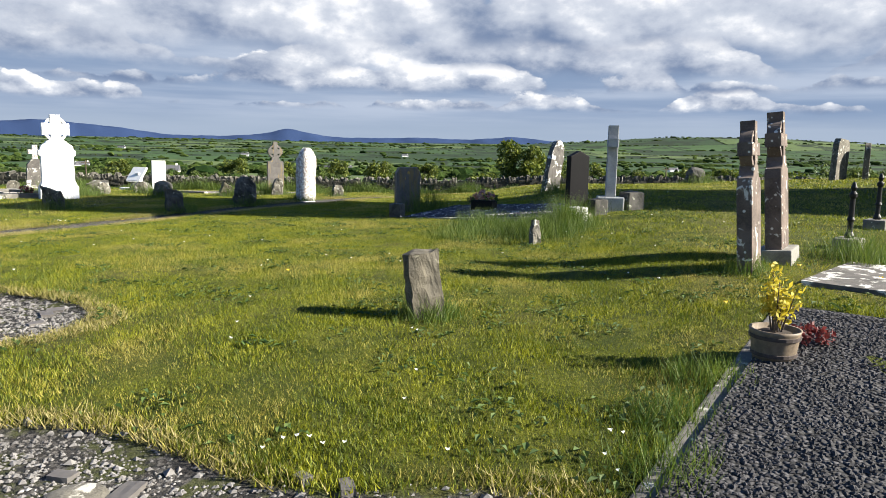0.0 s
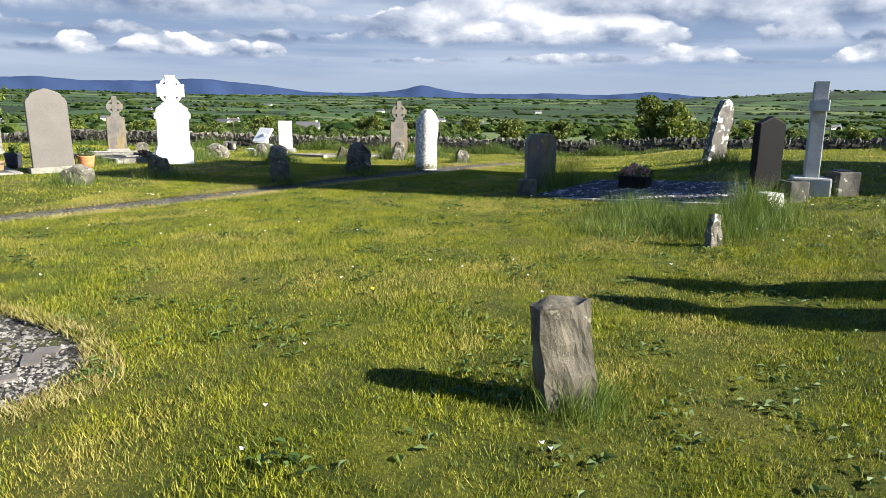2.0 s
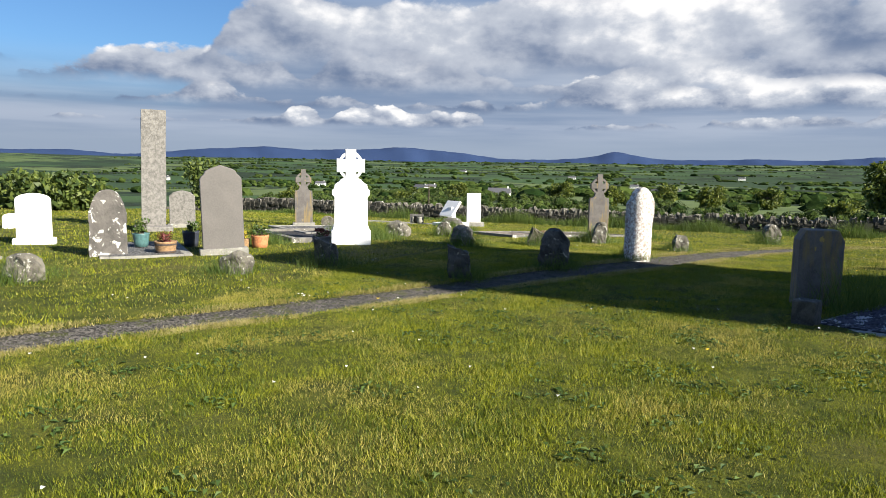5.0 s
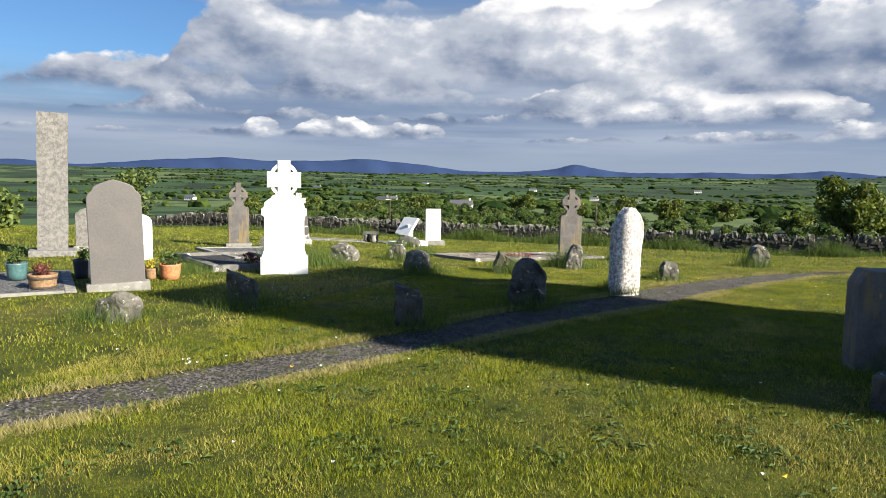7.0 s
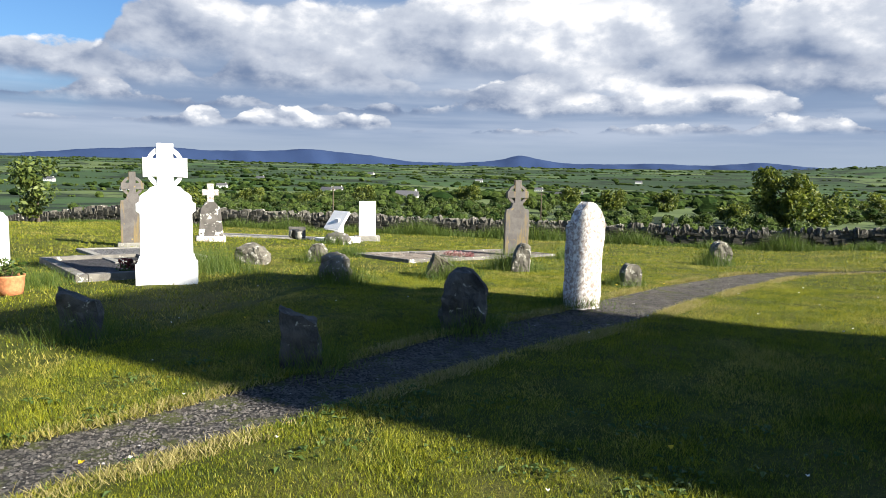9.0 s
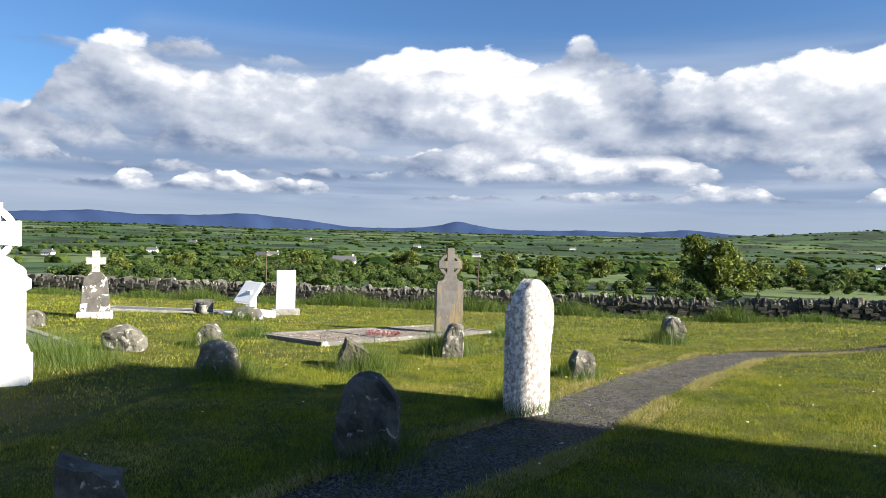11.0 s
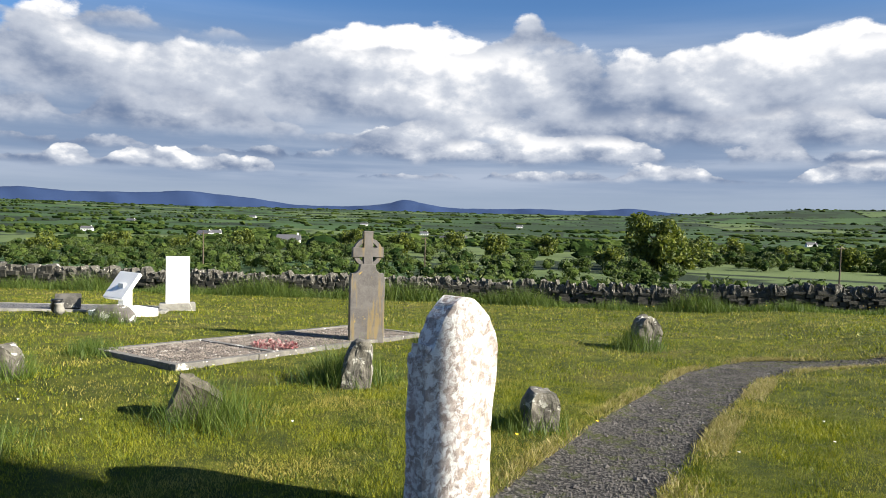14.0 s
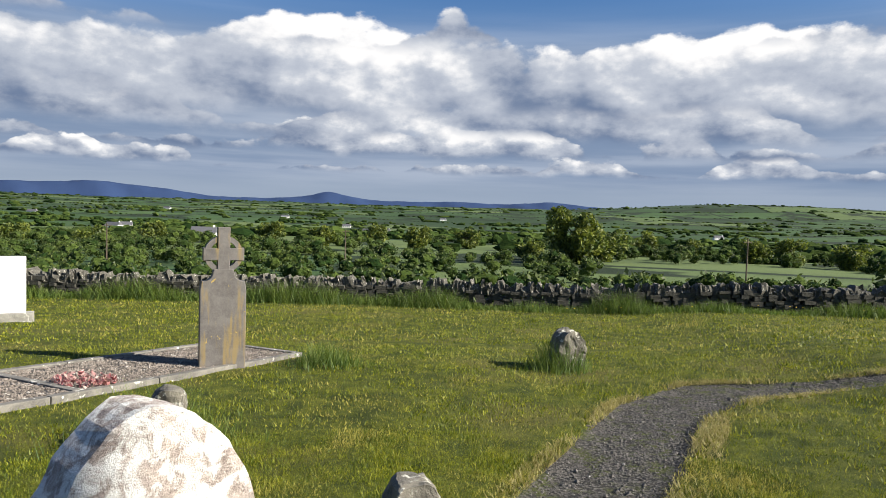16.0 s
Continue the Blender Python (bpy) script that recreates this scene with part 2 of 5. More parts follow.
def leafy_stuff(name, lo, hi):
    m, k, b, _ = material(name)
    geo = k.node("ShaderNodeNewGeometry")
    n = k.noise(geo.outputs["Position"], 0.5, 5, 0.75)
    f = k.math("ADD", k.math("MULTIPLY", n, 0.6), k.math("MULTIPLY", geo.outputs["Random Per Island"], 0.5))
    k.put(b.inputs["Base Color"], k.mix(k.ramp(f, 0.25, 0.85), lo, hi))
    b.inputs["Roughness"].default_value = 0.95
    b.inputs["Specular IOR Level"].default_value = 0.05
    bump(k, b, n, 0.8, 0.5)
    return m


M_GROUND = ground_material()
M_GRASS = foliage("lawn_blades", (0.062, 0.100, 0.004), (0.305, 0.312, 0.012), (0.38, 0.33, 0.07), 0.35, 2.6)
M_DRY = foliage("dry_grass", (0.22, 0.19, 0.05), (0.42, 0.36, 0.15), None, 0.3, 3.0)
M_TALL = foliage("long_grass", (0.05, 0.10, 0.012), (0.15, 0.20, 0.03), None, 0.4, 2.5)
M_WEED = foliage("weed_leaves", (0.04, 0.08, 0.012), (0.09, 0.14, 0.025), None, 0.3, 3.0)
M_GREY = stone("grey_stone", (0.16, 0.147, 0.12), (0.05, 0.046, 0.038), (0.42, 0.41, 0.36), 0.42, relief=0.03, scale=1.3)
M_DARKST = stone("dark_slate_boulder", (0.095, 0.09, 0.08), (0.026, 0.025, 0.023), (0.36, 0.36, 0.30), 0.30, relief=0.03, scale=1.4)
M_STUMP = stone("weathered_stump_stone", (0.12, 0.105, 0.078), (0.045, 0.04, 0.03), (0.26, 0.24, 0.18), 0.2, relief=0.02, stain=(0.10, 0.09, 0.07))
M_LICHEN = stone("white_lichened_stone", (0.46, 0.40, 0.36), (0.19, 0.15, 0.13), (0.70, 0.69, 0.66), 0.84, relief=0.03, scale=3.2, blend=0.18, stain=(0.30, 0.24, 0.20))
M_WHITE = plain("white_marble", (0.80, 0.80, 0.79), 0.5, vary=0.05)
M_SLATE = stone("smooth_grey_slate", (0.115, 0.105, 0.098), (0.095, 0.088, 0.082), amount=0.0, rough=0.6, relief=0.001, scale=0.6)
M_CELTIC = stone("grey_limestone", (0.125, 0.115, 0.108), (0.075, 0.068, 0.064), (0.34, 0.24, 0.06), 0.22, rough=0.75, relief=0.005, stain=(0.22, 0.155, 0.05))
M_BROWN = stone("brown_sandstone", (0.155, 0.12, 0.10), (0.07, 0.054, 0.046), (0.62, 0.61, 0.56), 0.34, relief=0.01, spots=0.28)
M_GRANITE = stone("speckled_granite", (0.21, 0.20, 0.185), (0.10, 0.095, 0.088), (0.34, 0.33, 0.30), 0.22, relief=0.018, scale=3.0, blend=0.2)
M_PATCHY = stone("dark_stone_with_white_lichen", (0.12, 0.11, 0.10), (0.06, 0.056, 0.052), (0.66, 0.65, 0.60), 0.5, relief=0.012, scale=0.8)
M_BLACK = plain("polished_black_granite", (0.008, 0.008, 0.009), 0.55, vary=0.2, scale=90)
M_BLACK.node_tree.nodes["Principled BSDF"].inputs["Specular IOR Level"].default_value = 0.1
M_PALE = stone("pale_grey_granite", (0.36, 0.37, 0.38), (0.25, 0.255, 0.26), amount=0.0, relief=0.003)
M_CONCRETE = stone("pale_concrete", (0.26, 0.25, 0.22), (0.15, 0.145, 0.13), (0.42, 0.41, 0.37), 0.35, relief=0.008)
M_KERB = stone("lichened_kerb_stone", (0.17, 0.16, 0.14), (0.08, 0.075, 0.07), (0.52, 0.51, 0.46), 0.35, relief=0.008, spots=0.2)
# coping stone: its pale lichen patches also stand for sunlit tips
M_COPING_LIT = stone("coping_sunlit_tips", (0.095, 0.088, 0.072), (0.022, 0.022, 0.018), (0.55, 0.53, 0.47), 0.34, relief=0.02)
# rubble below: darker copy, shade on the wall face put into the colour
M_RUBBLE_SHADE = stone("shade_dark_rubble", (0.06, 0.057, 0.045), (0.018, 0.018, 0.014), (0.30, 0.29, 0.24), 0.12, relief=0.03, scale=1.5)
M_CHIPS_DARK = gravel("dark_plot_chippings", (0.018, 0.0175, 0.019), (0.065, 0.062, 0.067))
M_CHIPS_PURPLE = gravel("purple_plot_chippings", (0.035, 0.032, 0.045), (0.26, 0.25, 0.30), 26)
M_CHIPS_PINK = gravel("pinkish_plot_chippings", (0.085, 0.07, 0.058), (0.23, 0.20, 0.17), 40)
M_CHIPS_GREY = gravel("grey_plot_chippings", (0.08, 0.08, 0.082), (0.24, 0.235, 0.23), 40)
M_PEBBLE = stone("path_pebbles", (0.12, 0.11, 0.10), (0.045, 0.042, 0.039), (0.36, 0.35, 0.33), 0.22, relief=0.004)
M_BROKEN = stone("pale_broken_stone", (0.21, 0.20, 0.19), (0.08, 0.075, 0.072), (0.42, 0.41, 0.40), 0.2, relief=0.004)
M_IRON = plain("black_iron", (0.02, 0.02, 0.02), 0.5, 0.6)
M_TERRA = plain("terracotta", (0.48, 0.19, 0.08), 0.8)
M_TEAL = plain("teal_glazed_pot", (0.07, 0.15, 0.15), 0.4)
M_DARKPOT = plain("dark_plastic_pot", (0.03, 0.035, 0.05), 0.5)
M_WOOD = plain("barrel_wood", (0.26, 0.16, 0.08), 0.8, vary=0.35)
M_BAND = plain("rusty_band", (0.06, 0.045, 0.04), 0.7)
M_TAN = plain("tan_pot", (0.17, 0.13, 0.09), 0.6)
M_SOIL = plain("potting_soil", (0.04, 0.028, 0.02), 0.95, vary=0.4)
M_YELLOW = foliage("yellow_leaves", (0.42, 0.36, 0.03), (0.70, 0.56, 0.05), None, 0.4, 4)
M_RED = foliage("red_petals", (0.10, 0.015, 0.015), (0.22, 0.05, 0.045), None, 0.3, 8)
M_PINKF = foliage("faded_silk_flowers", (0.30, 0.08, 0.09), (0.55, 0.40, 0.36), None, 0.3, 14)
M_WHITEF = foliage("white_petals", (0.70, 0.70, 0.66), (0.85, 0.85, 0.80), None, 0.3, 4)
M_DANDY = foliage("dandelion_petals", (0.70, 0.45, 0.01), (0.80, 0.58, 0.03), None, 0.2, 4)
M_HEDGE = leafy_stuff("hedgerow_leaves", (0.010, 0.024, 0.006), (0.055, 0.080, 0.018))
M_TREE = foliage("tree_leaves", (0.036, 0.066, 0.010), (0.190, 0.220, 0.030), None, 0.4, 0.25)
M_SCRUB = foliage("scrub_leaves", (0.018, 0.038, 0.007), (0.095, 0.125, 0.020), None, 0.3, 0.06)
M_PINE = foliage("conifer_sprays", (0.035, 0.065, 0.012), (0.15, 0.19, 0.035), None, 0.3, 1.2)
M_BARK = plain("bark", (0.09, 0.07, 0.05), 0.95, vary=0.4)
# mountain colour: the blue of distant haze is painted in
M_HAZE_BLUE = leafy_stuff("haze_blue_range", (0.022, 0.042, 0.100), (0.036, 0.060, 0.135))
M_RENDER = plain("white_render", (0.78, 0.77, 0.74), 0.8, vary=0.05)
M_ROOF = plain("roof_slate", (0.09, 0.09, 0.10), 0.7)
M_PANE = plain("window_pane", (0.03, 0.035, 0.04), 0.1)
M_TOWER = stone("tower_rubble", (0.30, 0.28, 0.25), (0.16, 0.15, 0.135), (0.55, 0.53, 0.48), 0.3, scale=0.4, relief=0.04)


# ---- the lie of the land ----
def smooth(a, b, x):
    t = np.clip((x - a) / (b - a), 0, 1)
    return t * t * (3 - 2 * t)


KNOTS = ((-60, -0.6), (-3, -0.05), (1.5, 0.05), (4.2, 0.25), (6, 0.29), (12, 0.27), (17, 0.24), (20, 0.15), (22.5, 0.02), (25, -0.1), (29, -0.42), (35, -0.62), (60, -0.9))
FAR = ((0, 0), (25, -3.2), (85, -8.4), (185, -12.8), (365, -19), (665, -23), (1165, -22), (1700, -10), (2400, 12), (3300, 34), (4000, 47), (5200, 50))
WAY = ((-8.6, 4.4), (-7.3, 7.0), (-6.6, 8.8), (-5.8, 10.5), (-5.1, 12.1), (-4.2, 14.5), (-3.3, 16.3), (-2.75, 18.0), (-1.95, 20.2), (-0.95, 22.6), (-0.1, 23.55), (1.5, 23.75), (4.5, 23.6), (9, 23.3))


def profile(y):
    ys, zs = [a for a, _ in KNOTS], [b for _, b in KNOTS]
    return sum(np.interp(y + d, ys, zs) for d in (-1, -0.5, 0, 0.5, 1)) / 5


def gravel_mask(x, y):
    """1 on the gravel path and the bare patches, 0 on turf."""
    x, y = np.asarray(x, float), np.asarray(y, float)
    best = np.full(np.broadcast(x, y).shape, 1e9)
    for (ax, ay), (bx, by) in zip(WAY, WAY[1:]):
        dx, dy = bx - ax, by - ay
        t = np.clip(((x - ax) * dx + (y - ay) * dy) / (dx * dx + dy * dy), 0, 1)
        best = np.minimum(best, np.hypot(x - ax - t * dx, y - ay - t * dy))
    half = (0.34 + 0.12 * smooth(10, 16, y)) * (1 - 0.45 * smooth(-0.2, 1.6, x))
    m = smooth(half + 0.14, half - 0.10, best)
    e = np.hypot((x + 4.5) / 2.1, (y - 4.75) / 0.95)
    m = np.maximum(m, smooth(1.08, 0.9, e))
    edge = 2.80 - 0.22 * (x + 0.4) + 0.12 * np.sin(3 * x)
    m = np.maximum(m, smooth(0.12, -0.12, y - edge) * smooth(0.9, 0.2, x))
    return m


def land(x, y):
    x, y = np.asarray(x, float), np.asarray(y, float)
    rise = 0.18 * smooth(0.8, 3, x) * smooth(-1, 4, y) + 0.30 * smooth(-2, 4.5, x) * smooth(5, 15, y) + 0.35 * smooth(4, 14, x) * smooth(6, 16, y)
    z = profile(y) + rise * (1 - 0.5 * smooth(24, 33, y)) + 0.05 * np.exp(-((x + 0.3) ** 2 + (y - 11.8) ** 2) / 5.0)
    z = z - 0.03 * smooth(3.5, 5.5, -x) * smooth(4, 8, y)
    d = np.hypot(np.maximum(np.abs(x) - 26, 0), np.maximum(y - 36, 0))
    z = z + np.interp(d, [a for a, _ in FAR], [b for _, b in FAR])
    roll = np.sin(x / 310 + 1.3) * np.sin(y / 300 + 0.4) * 6 + np.sin(x / 90 + y / 130) * 1.6
    z = z + roll * smooth(60, 500, d)
    z = z + 52 * np.exp(-((x - 1150) / 800) ** 2 - ((y - 2900) / 520) ** 2)
    return z


def ground_z(x, y):
    return float(land(x, y) - 0.05 * gravel_mask(x, y))


# ---- mesh helpers ----
def part(name, bm, mat, parent=None, label="", smooth_it=False):
    """One bmesh as one mesh object, under a thing if given."""
    me = bpy.data.meshes.new(name)
    bm.normal_update()
    bm.to_mesh(me)
    bm.free()
    me.materials.append(mat)
    if smooth_it:
        me.polygons.foreach_set("use_smooth", [True] * len(me.polygons))
    ob = new(name, me)
    if parent:
        ob.parent = parent
    if label:
        ob["label"] = label
    return ob


def raw(name, verts, faces_flat, per, mat, parent=None, smooth_it=False):
    """A mesh out of arrays, all faces with the same number of corners."""
    me = bpy.data.meshes.new(name)
    n = len(faces_flat) // per
    me.vertices.add(len(verts))
    me.vertices.foreach_set("co", np.asarray(verts, np.float32).ravel())
    me.loops.add(n * per)
    me.loops.foreach_set("vertex_index", np.asarray(faces_flat, np.int32))
    me.polygons.add(n)
    me.polygons.foreach_set("loop_start", np.arange(0, n * per, per, dtype=np.int32))
    me.polygons.foreach_set("use_smooth", np.full(n, smooth_it))
    me.update(calc_edges=True)
    me.materials.append(mat)
    ob = new(name, me)
    if parent:
        ob.parent = parent
    return ob


def thing(name, x, y, yaw, label, category, group="", dz=0.0, z=None, tilt=0.0, lean=0.0):
    ob = new(name)
    ob.matrix_basis = pose(x, y, (ground_z(x, y) if z is None else z) + dz, tilt, lean, yaw)
    return tagged(ob, label, category, group)


def box(w, d, h, x=0, y=0, z=0, bev=0.01, bm=None):
    bm = bm or bmesh.new()
    made = bmesh.ops.create_cube(bm, size=1, matrix=Matrix.Translation((x, y, z + h / 2)) @ Matrix.Diagonal((w, d, h, 1)))
    if bev:
        edges = list({e for v in made["verts"] for e in v.link_edges})
        bmesh.ops.bevel(bm, geom=edges, offset=bev, segments=2, affect="EDGES", profile=0.6)
    return bm


def outline(points, depth, bev=0.012, y=0.0, bm=None):
    """A flat outline (x, z) made into a slab, front at -y."""
    bm = bm or bmesh.new()
    front = [bm.verts.new((px, y - depth / 2, pz)) for px, pz in points]
    face = bm.faces.new(front)
    out = bmesh.ops.extrude_face_region(bm, geom=[face])
    vs = [e for e in out["geom"] if isinstance(e, bmesh.types.BMVert)]
    bmesh.ops.translate(bm, verts=vs, vec=(0, depth, 0))
    bmesh.ops.recalc_face_normals(bm, faces=bm.faces[:])
    if bev:
        rim = [e for e in bm.edges if len(e.link_faces) == 2 and e.calc_face_angle(0) > 0.9 and abs(e.verts[0].co.y - e.verts[1].co.y) < 1e-6]
        bmesh.ops.bevel(bm, geom=rim, offset=bev, segments=2, affect="EDGES", profile=0.5)
    return bm


def arc(cx, cz, r, a0, a1, n):
    return [(cx + r * math.cos(radians(a0 + (a1 - a0) * i / n)), cz + r * math.sin(radians(a0 + (a1 - a0) * i / n))) for i in range(n + 1)]


def annulus(cx, cz, r0, r1, depth, n=40):
    bm = bmesh.new()
    rings = []
    for y in (-depth / 2, depth / 2):
        for r in (r0, r1):
            rings.append([bm.verts.new((cx + r * math.cos(2 * math.pi * i / n), y, cz + r * math.sin(2 * math.pi * i / n))) for i in range(n)])
    a, b, c, d = rings
    for i in range(n):
        j = (i + 1) % n
        for p, q in ((a, b), (b, d), (d, c), (c, a)):
            bm.faces.new((p[i], p[j], q[j], q[i]))
    bmesh.ops.recalc_face_normals(bm, faces=bm.faces[:])
    return bm


def lathe(rows, n=24):
    """Rows of (radius, height) turned round the upright axis, closed at both ends."""
    bm = bmesh.new()
    rings = [[bm.verts.new((r * math.cos(2 * math.pi * i / n), r * math.sin(2 * math.pi * i / n), h)) for i in range(n)] for r, h in rows]
    for a, b in zip(rings, rings[1:]):
        for i in range(n):
            bm.faces.new((a[i], a[(i + 1) % n], b[(i + 1) % n], b[i]))
    bm.faces.new(rings[0][::-1])
    bm.faces.new(rings[-1])
    return bm


def lump(w, d, h, seed, top="round", cuts=7, rough=0.06, sink=0.12):
    """A rough stone: a box with a shaped top, pushed about by noise."""
    bm = bmesh.new()
    bmesh.ops.create_cube(bm, size=2)
    bmesh.ops.subdivide_edges(bm, edges=bm.edges[:], cuts=cuts, use_grid_fill=True)
    off = Vector((seed * 7.3, seed * 3.1, seed * 5.7))
    for v in bm.verts:
        x, y, z = v.co
        u = (z + 1) / 2
        k = 1.0
        if top == "round":
            c = Vector((x, y, z)).normalized() * 1.25
            k = 0.62
            x, y, z = (x * (1 - k) + c.x * k, y * (1 - k) + c.y * k, z * (1 - k) + c.z * k)
        elif top == "arch":
            z = z if u < 0.6 else z - (0.36 * abs(x) ** 3) * (u - 0.6) / 0.4
            x *= 1 - 0.06 * u - 0.10 * max(0, u - 0.8) / 0.2
        elif top == "point":
            x *= 1 - 0.55 * u ** 1.6
            x -= 0.18 * u
            y *= 1 - 0.25 * u
        elif top == "slant":
            z -= (0.22 * (x + 1)) * max(0, u - 0.3) / 0.7
            x *= 1 - 0.12 * u
            y *= 1 - 0.15 * u
        elif top == "boulder":
            c = Vector((x, y, z)).normalized() * 1.2
            k = 0.8
            x, y, z = (x * (1 - k) + c.x * k, y * (1 - k) + c.y * k, z * (1 - k) + c.z * k)
        p = Vector((x * w / 2, y * d / 2, (z + 1) / 2 * (h + sink) - sink))
        n1 = noise.noise_vector(p * (2.2 / max(w, 0.2)) + off)
        n2 = noise.noise_vector(p * (7.0 / max(w, 0.2)) + off)
        s = min(w, h)
        v.co = p + n1 * rough * s * 1.6 + n2 * rough * s * 0.5
    return bm


# ---- ground sheet ----
def spread(a, b, step, far, grow=1.16):
    mid = list(np.arange(a, b + step / 2, step))
    out, s, v = [], step, b
    while v < far[1]:
        s = min(s * grow, 160)
        v += s
        out.append(v)
    lead, s, v = [], step, a
    while v > far[0]:
        s = min(s * grow, 160)
        v -= s
        lead.append(v)
    return np.array(lead[::-1] + mid + out)


def build_ground():
    xs, ys = spread(-16, 7, 0.12, (-4900, 4900)), spread(-1, 30, 0.12, (-900, 4950))
    gx, gy = np.meshgrid(xs, ys)
    mask = gravel_mask(gx, gy) * (np.abs(gx) < 30) * (np.abs(gy) < 40)
    near = smooth(60, 30, np.hypot(gx, gy - 12))
    bumps = 0.010 * np.sin(gx * 5.1 + 2 * np.sin(gy * 1.7)) * np.sin(gy * 4.3 + 1.5 * np.sin(gx * 2.1)) * near * (1 - mask)
    gz = land(gx, gy) - 0.05 * mask + bumps
    nx, ny = len(xs), len(ys)
    i = (np.arange(ny - 1)[:, None] * nx + np.arange(nx - 1)[None]).ravel()
    faces = np.stack([i, i + 1, i + nx + 1, i + nx], -1).ravel()
    ob = raw("ground", np.stack([gx, gy, gz], -1).reshape(-1, 3), faces, 4, M_GROUND, None, True)
    at = ob.data.attributes.new("gravel", "FLOAT", "POINT")
    at.data.foreach_set("value", mask.ravel().astype(np.float32))
    tagged(ob, "mown green turf with worn gravel paths, hedged fields beyond", "ground", kind="structure")


build_ground()


def build_mountains():
    """The range on the skyline, with far haze put into its blue colour."""
    crest = ((-75, 0.8), (-60, 0.95), (-56, 1.05), (-52.4, 0.75), (-47, 1.3), (-42, 1.62), (-38.5, 1.40), (-36, 1.5), (-33.5, 1.55), (-30.8, 1.80), (-28, 1.5), (-26, 1.38), (-22.7, 0.9), (-18, 0.92), (-15.2, 1.2), (-13.6, 1.70), (-12.2, 1.32), (-9.5, 0.98), (-6, 1.02), (-2.5, 1.12), (1, 1.0), (3.0, 1.16), (4.9, 1.34), (6.5, 1.14), (9, 0.95), (14, 0.9), (75, 0.8))
    az = np.arange(-75, 75, 0.25)
    el = np.interp(az, [a for a, _ in crest], [b for _, b in crest])
    el = np.convolve(np.pad(el, 3, mode="edge"), np.ones(7) / 7, "valid") + 0.012 * np.sin(az * 3.1) + 0.008 * np.sin(az * 7.7)
    rows = []
    for k, (r, s) in enumerate(((4050, 0.30), (4250, 0.62), (4450, 0.9), (4600, 1.0), (4750, 0.6))):
        rr = r + 40 * np.sin(az * 1.3 + k)
        zz = 2 + np.tan(np.radians(el)) * 4600 * s + (6 * np.sin(az * 2.3 + 2 * k) if 0 < k < 3 else 0)
        rows.append(np.stack([rr * np.sin(np.radians(az)), rr * np.cos(np.radians(az)), zz], -1))
    n = len(az)
    i = (np.arange(4)[:, None] * n + np.arange(n - 1)[None]).ravel()
    ob = raw("mountain_range", np.concatenate(rows), np.stack([i, i + 1, i + n + 1, i + n], -1).ravel(), 4, M_HAZE_BLUE, None, True)
    tagged(ob, "distant mountain range on the skyline, coloured blue for haze", "mountains", kind="structure")


build_mountains()


# ---- boundary wall of dry stone ----
def wall_y(x):
    return 35.0 - 0.075 * (x + 6) if x > -6 else 35.0 + 0.18 * (x + 6)


def shard(seed, n=6):
    """A small rough upright slab, about 1 across and 1 high."""
    rnd = random.Random(seed)
    bm = box(1, 1, 1, 0, 0, 0, 0)
    bmesh.ops.subdivide_edges(bm, edges=bm.edges[:], cuts=1, use_grid_fill=True)
    for v in bm.verts:
        v.co += Vector((rnd.uniform(-0.16, 0.16), rnd.uniform(-0.14, 0.14), rnd.uniform(-0.16, 0.16)))
        if v.co.z > 0.8:
            v.co.x *= 0.7
    me = bpy.data.meshes.new("coping_stone")
    bm.to_mesh(me)
    bm.free()
    me.materials.append(M_COPING_LIT)
    return me


def build_boundary_wall():
    rnd = random.Random(4)
    wall = tagged(new("boundary_wall"), "dark dry-stone wall with upright coping stones", "wall", kind="structure")
    # core with courses of rubble, joined
    bm = bmesh.new()
    x = -60.0
    while x < 60:
        step = rnd.uniform(0.16, 0.36)
        z0 = ground_z(x, wall_y(x)) - 0.1
        z = z0
        while z < z0 + 0.58:
            h = rnd.uniform(0.06, 0.15)
            wd = step * rnd.uniform(0.82, 1.0)
            box(wd, 0.5 + rnd.uniform(-0.10, 0.10), h * 0.88, x + step / 2 + rnd.uniform(-0.06, 0.06), wall_y(x) + rnd.uniform(-0.03, 0.03), z, 0, bm)
            z += h
        x += step
    part("rubble_courses", bm, M_RUBBLE_SHADE, wall)["kind"] = "stuff"
    shards = [shard(s) for s in range(9)]
    # coping, one stone at a time over the stretch passed nearest
    count = 0
    far = bmesh.new()
    x = -60.0
    while x < 60:
        w = rnd.uniform(0.08, 0.20)
        h = rnd.uniform(0.18, 0.36)
        z = ground_z(x, wall_y(x)) + 0.40
        m = pose(x + w / 2, wall_y(x), z, rnd.uniform(-7, 7), rnd.uniform(-16, 16), rnd.uniform(-15, 15)) @ Matrix.Diagonal((w * 1.2, 0.40 * rnd.uniform(0.8, 1.1), h, 1))
        if -19 < x < 17 and count < 300:
            ob = new("coping_stone", shards[rnd.randrange(9)])
            ob.parent = wall
            ob.matrix_basis = m
            count += 1
        else:
            made = bmesh.ops.create_cube(far, size=1, matrix=m @ Matrix.Translation((0, 0, 0.5)))
        x += w
    part("far_coping", far, M_COPING_LIT, wall)["kind"] = "stuff"


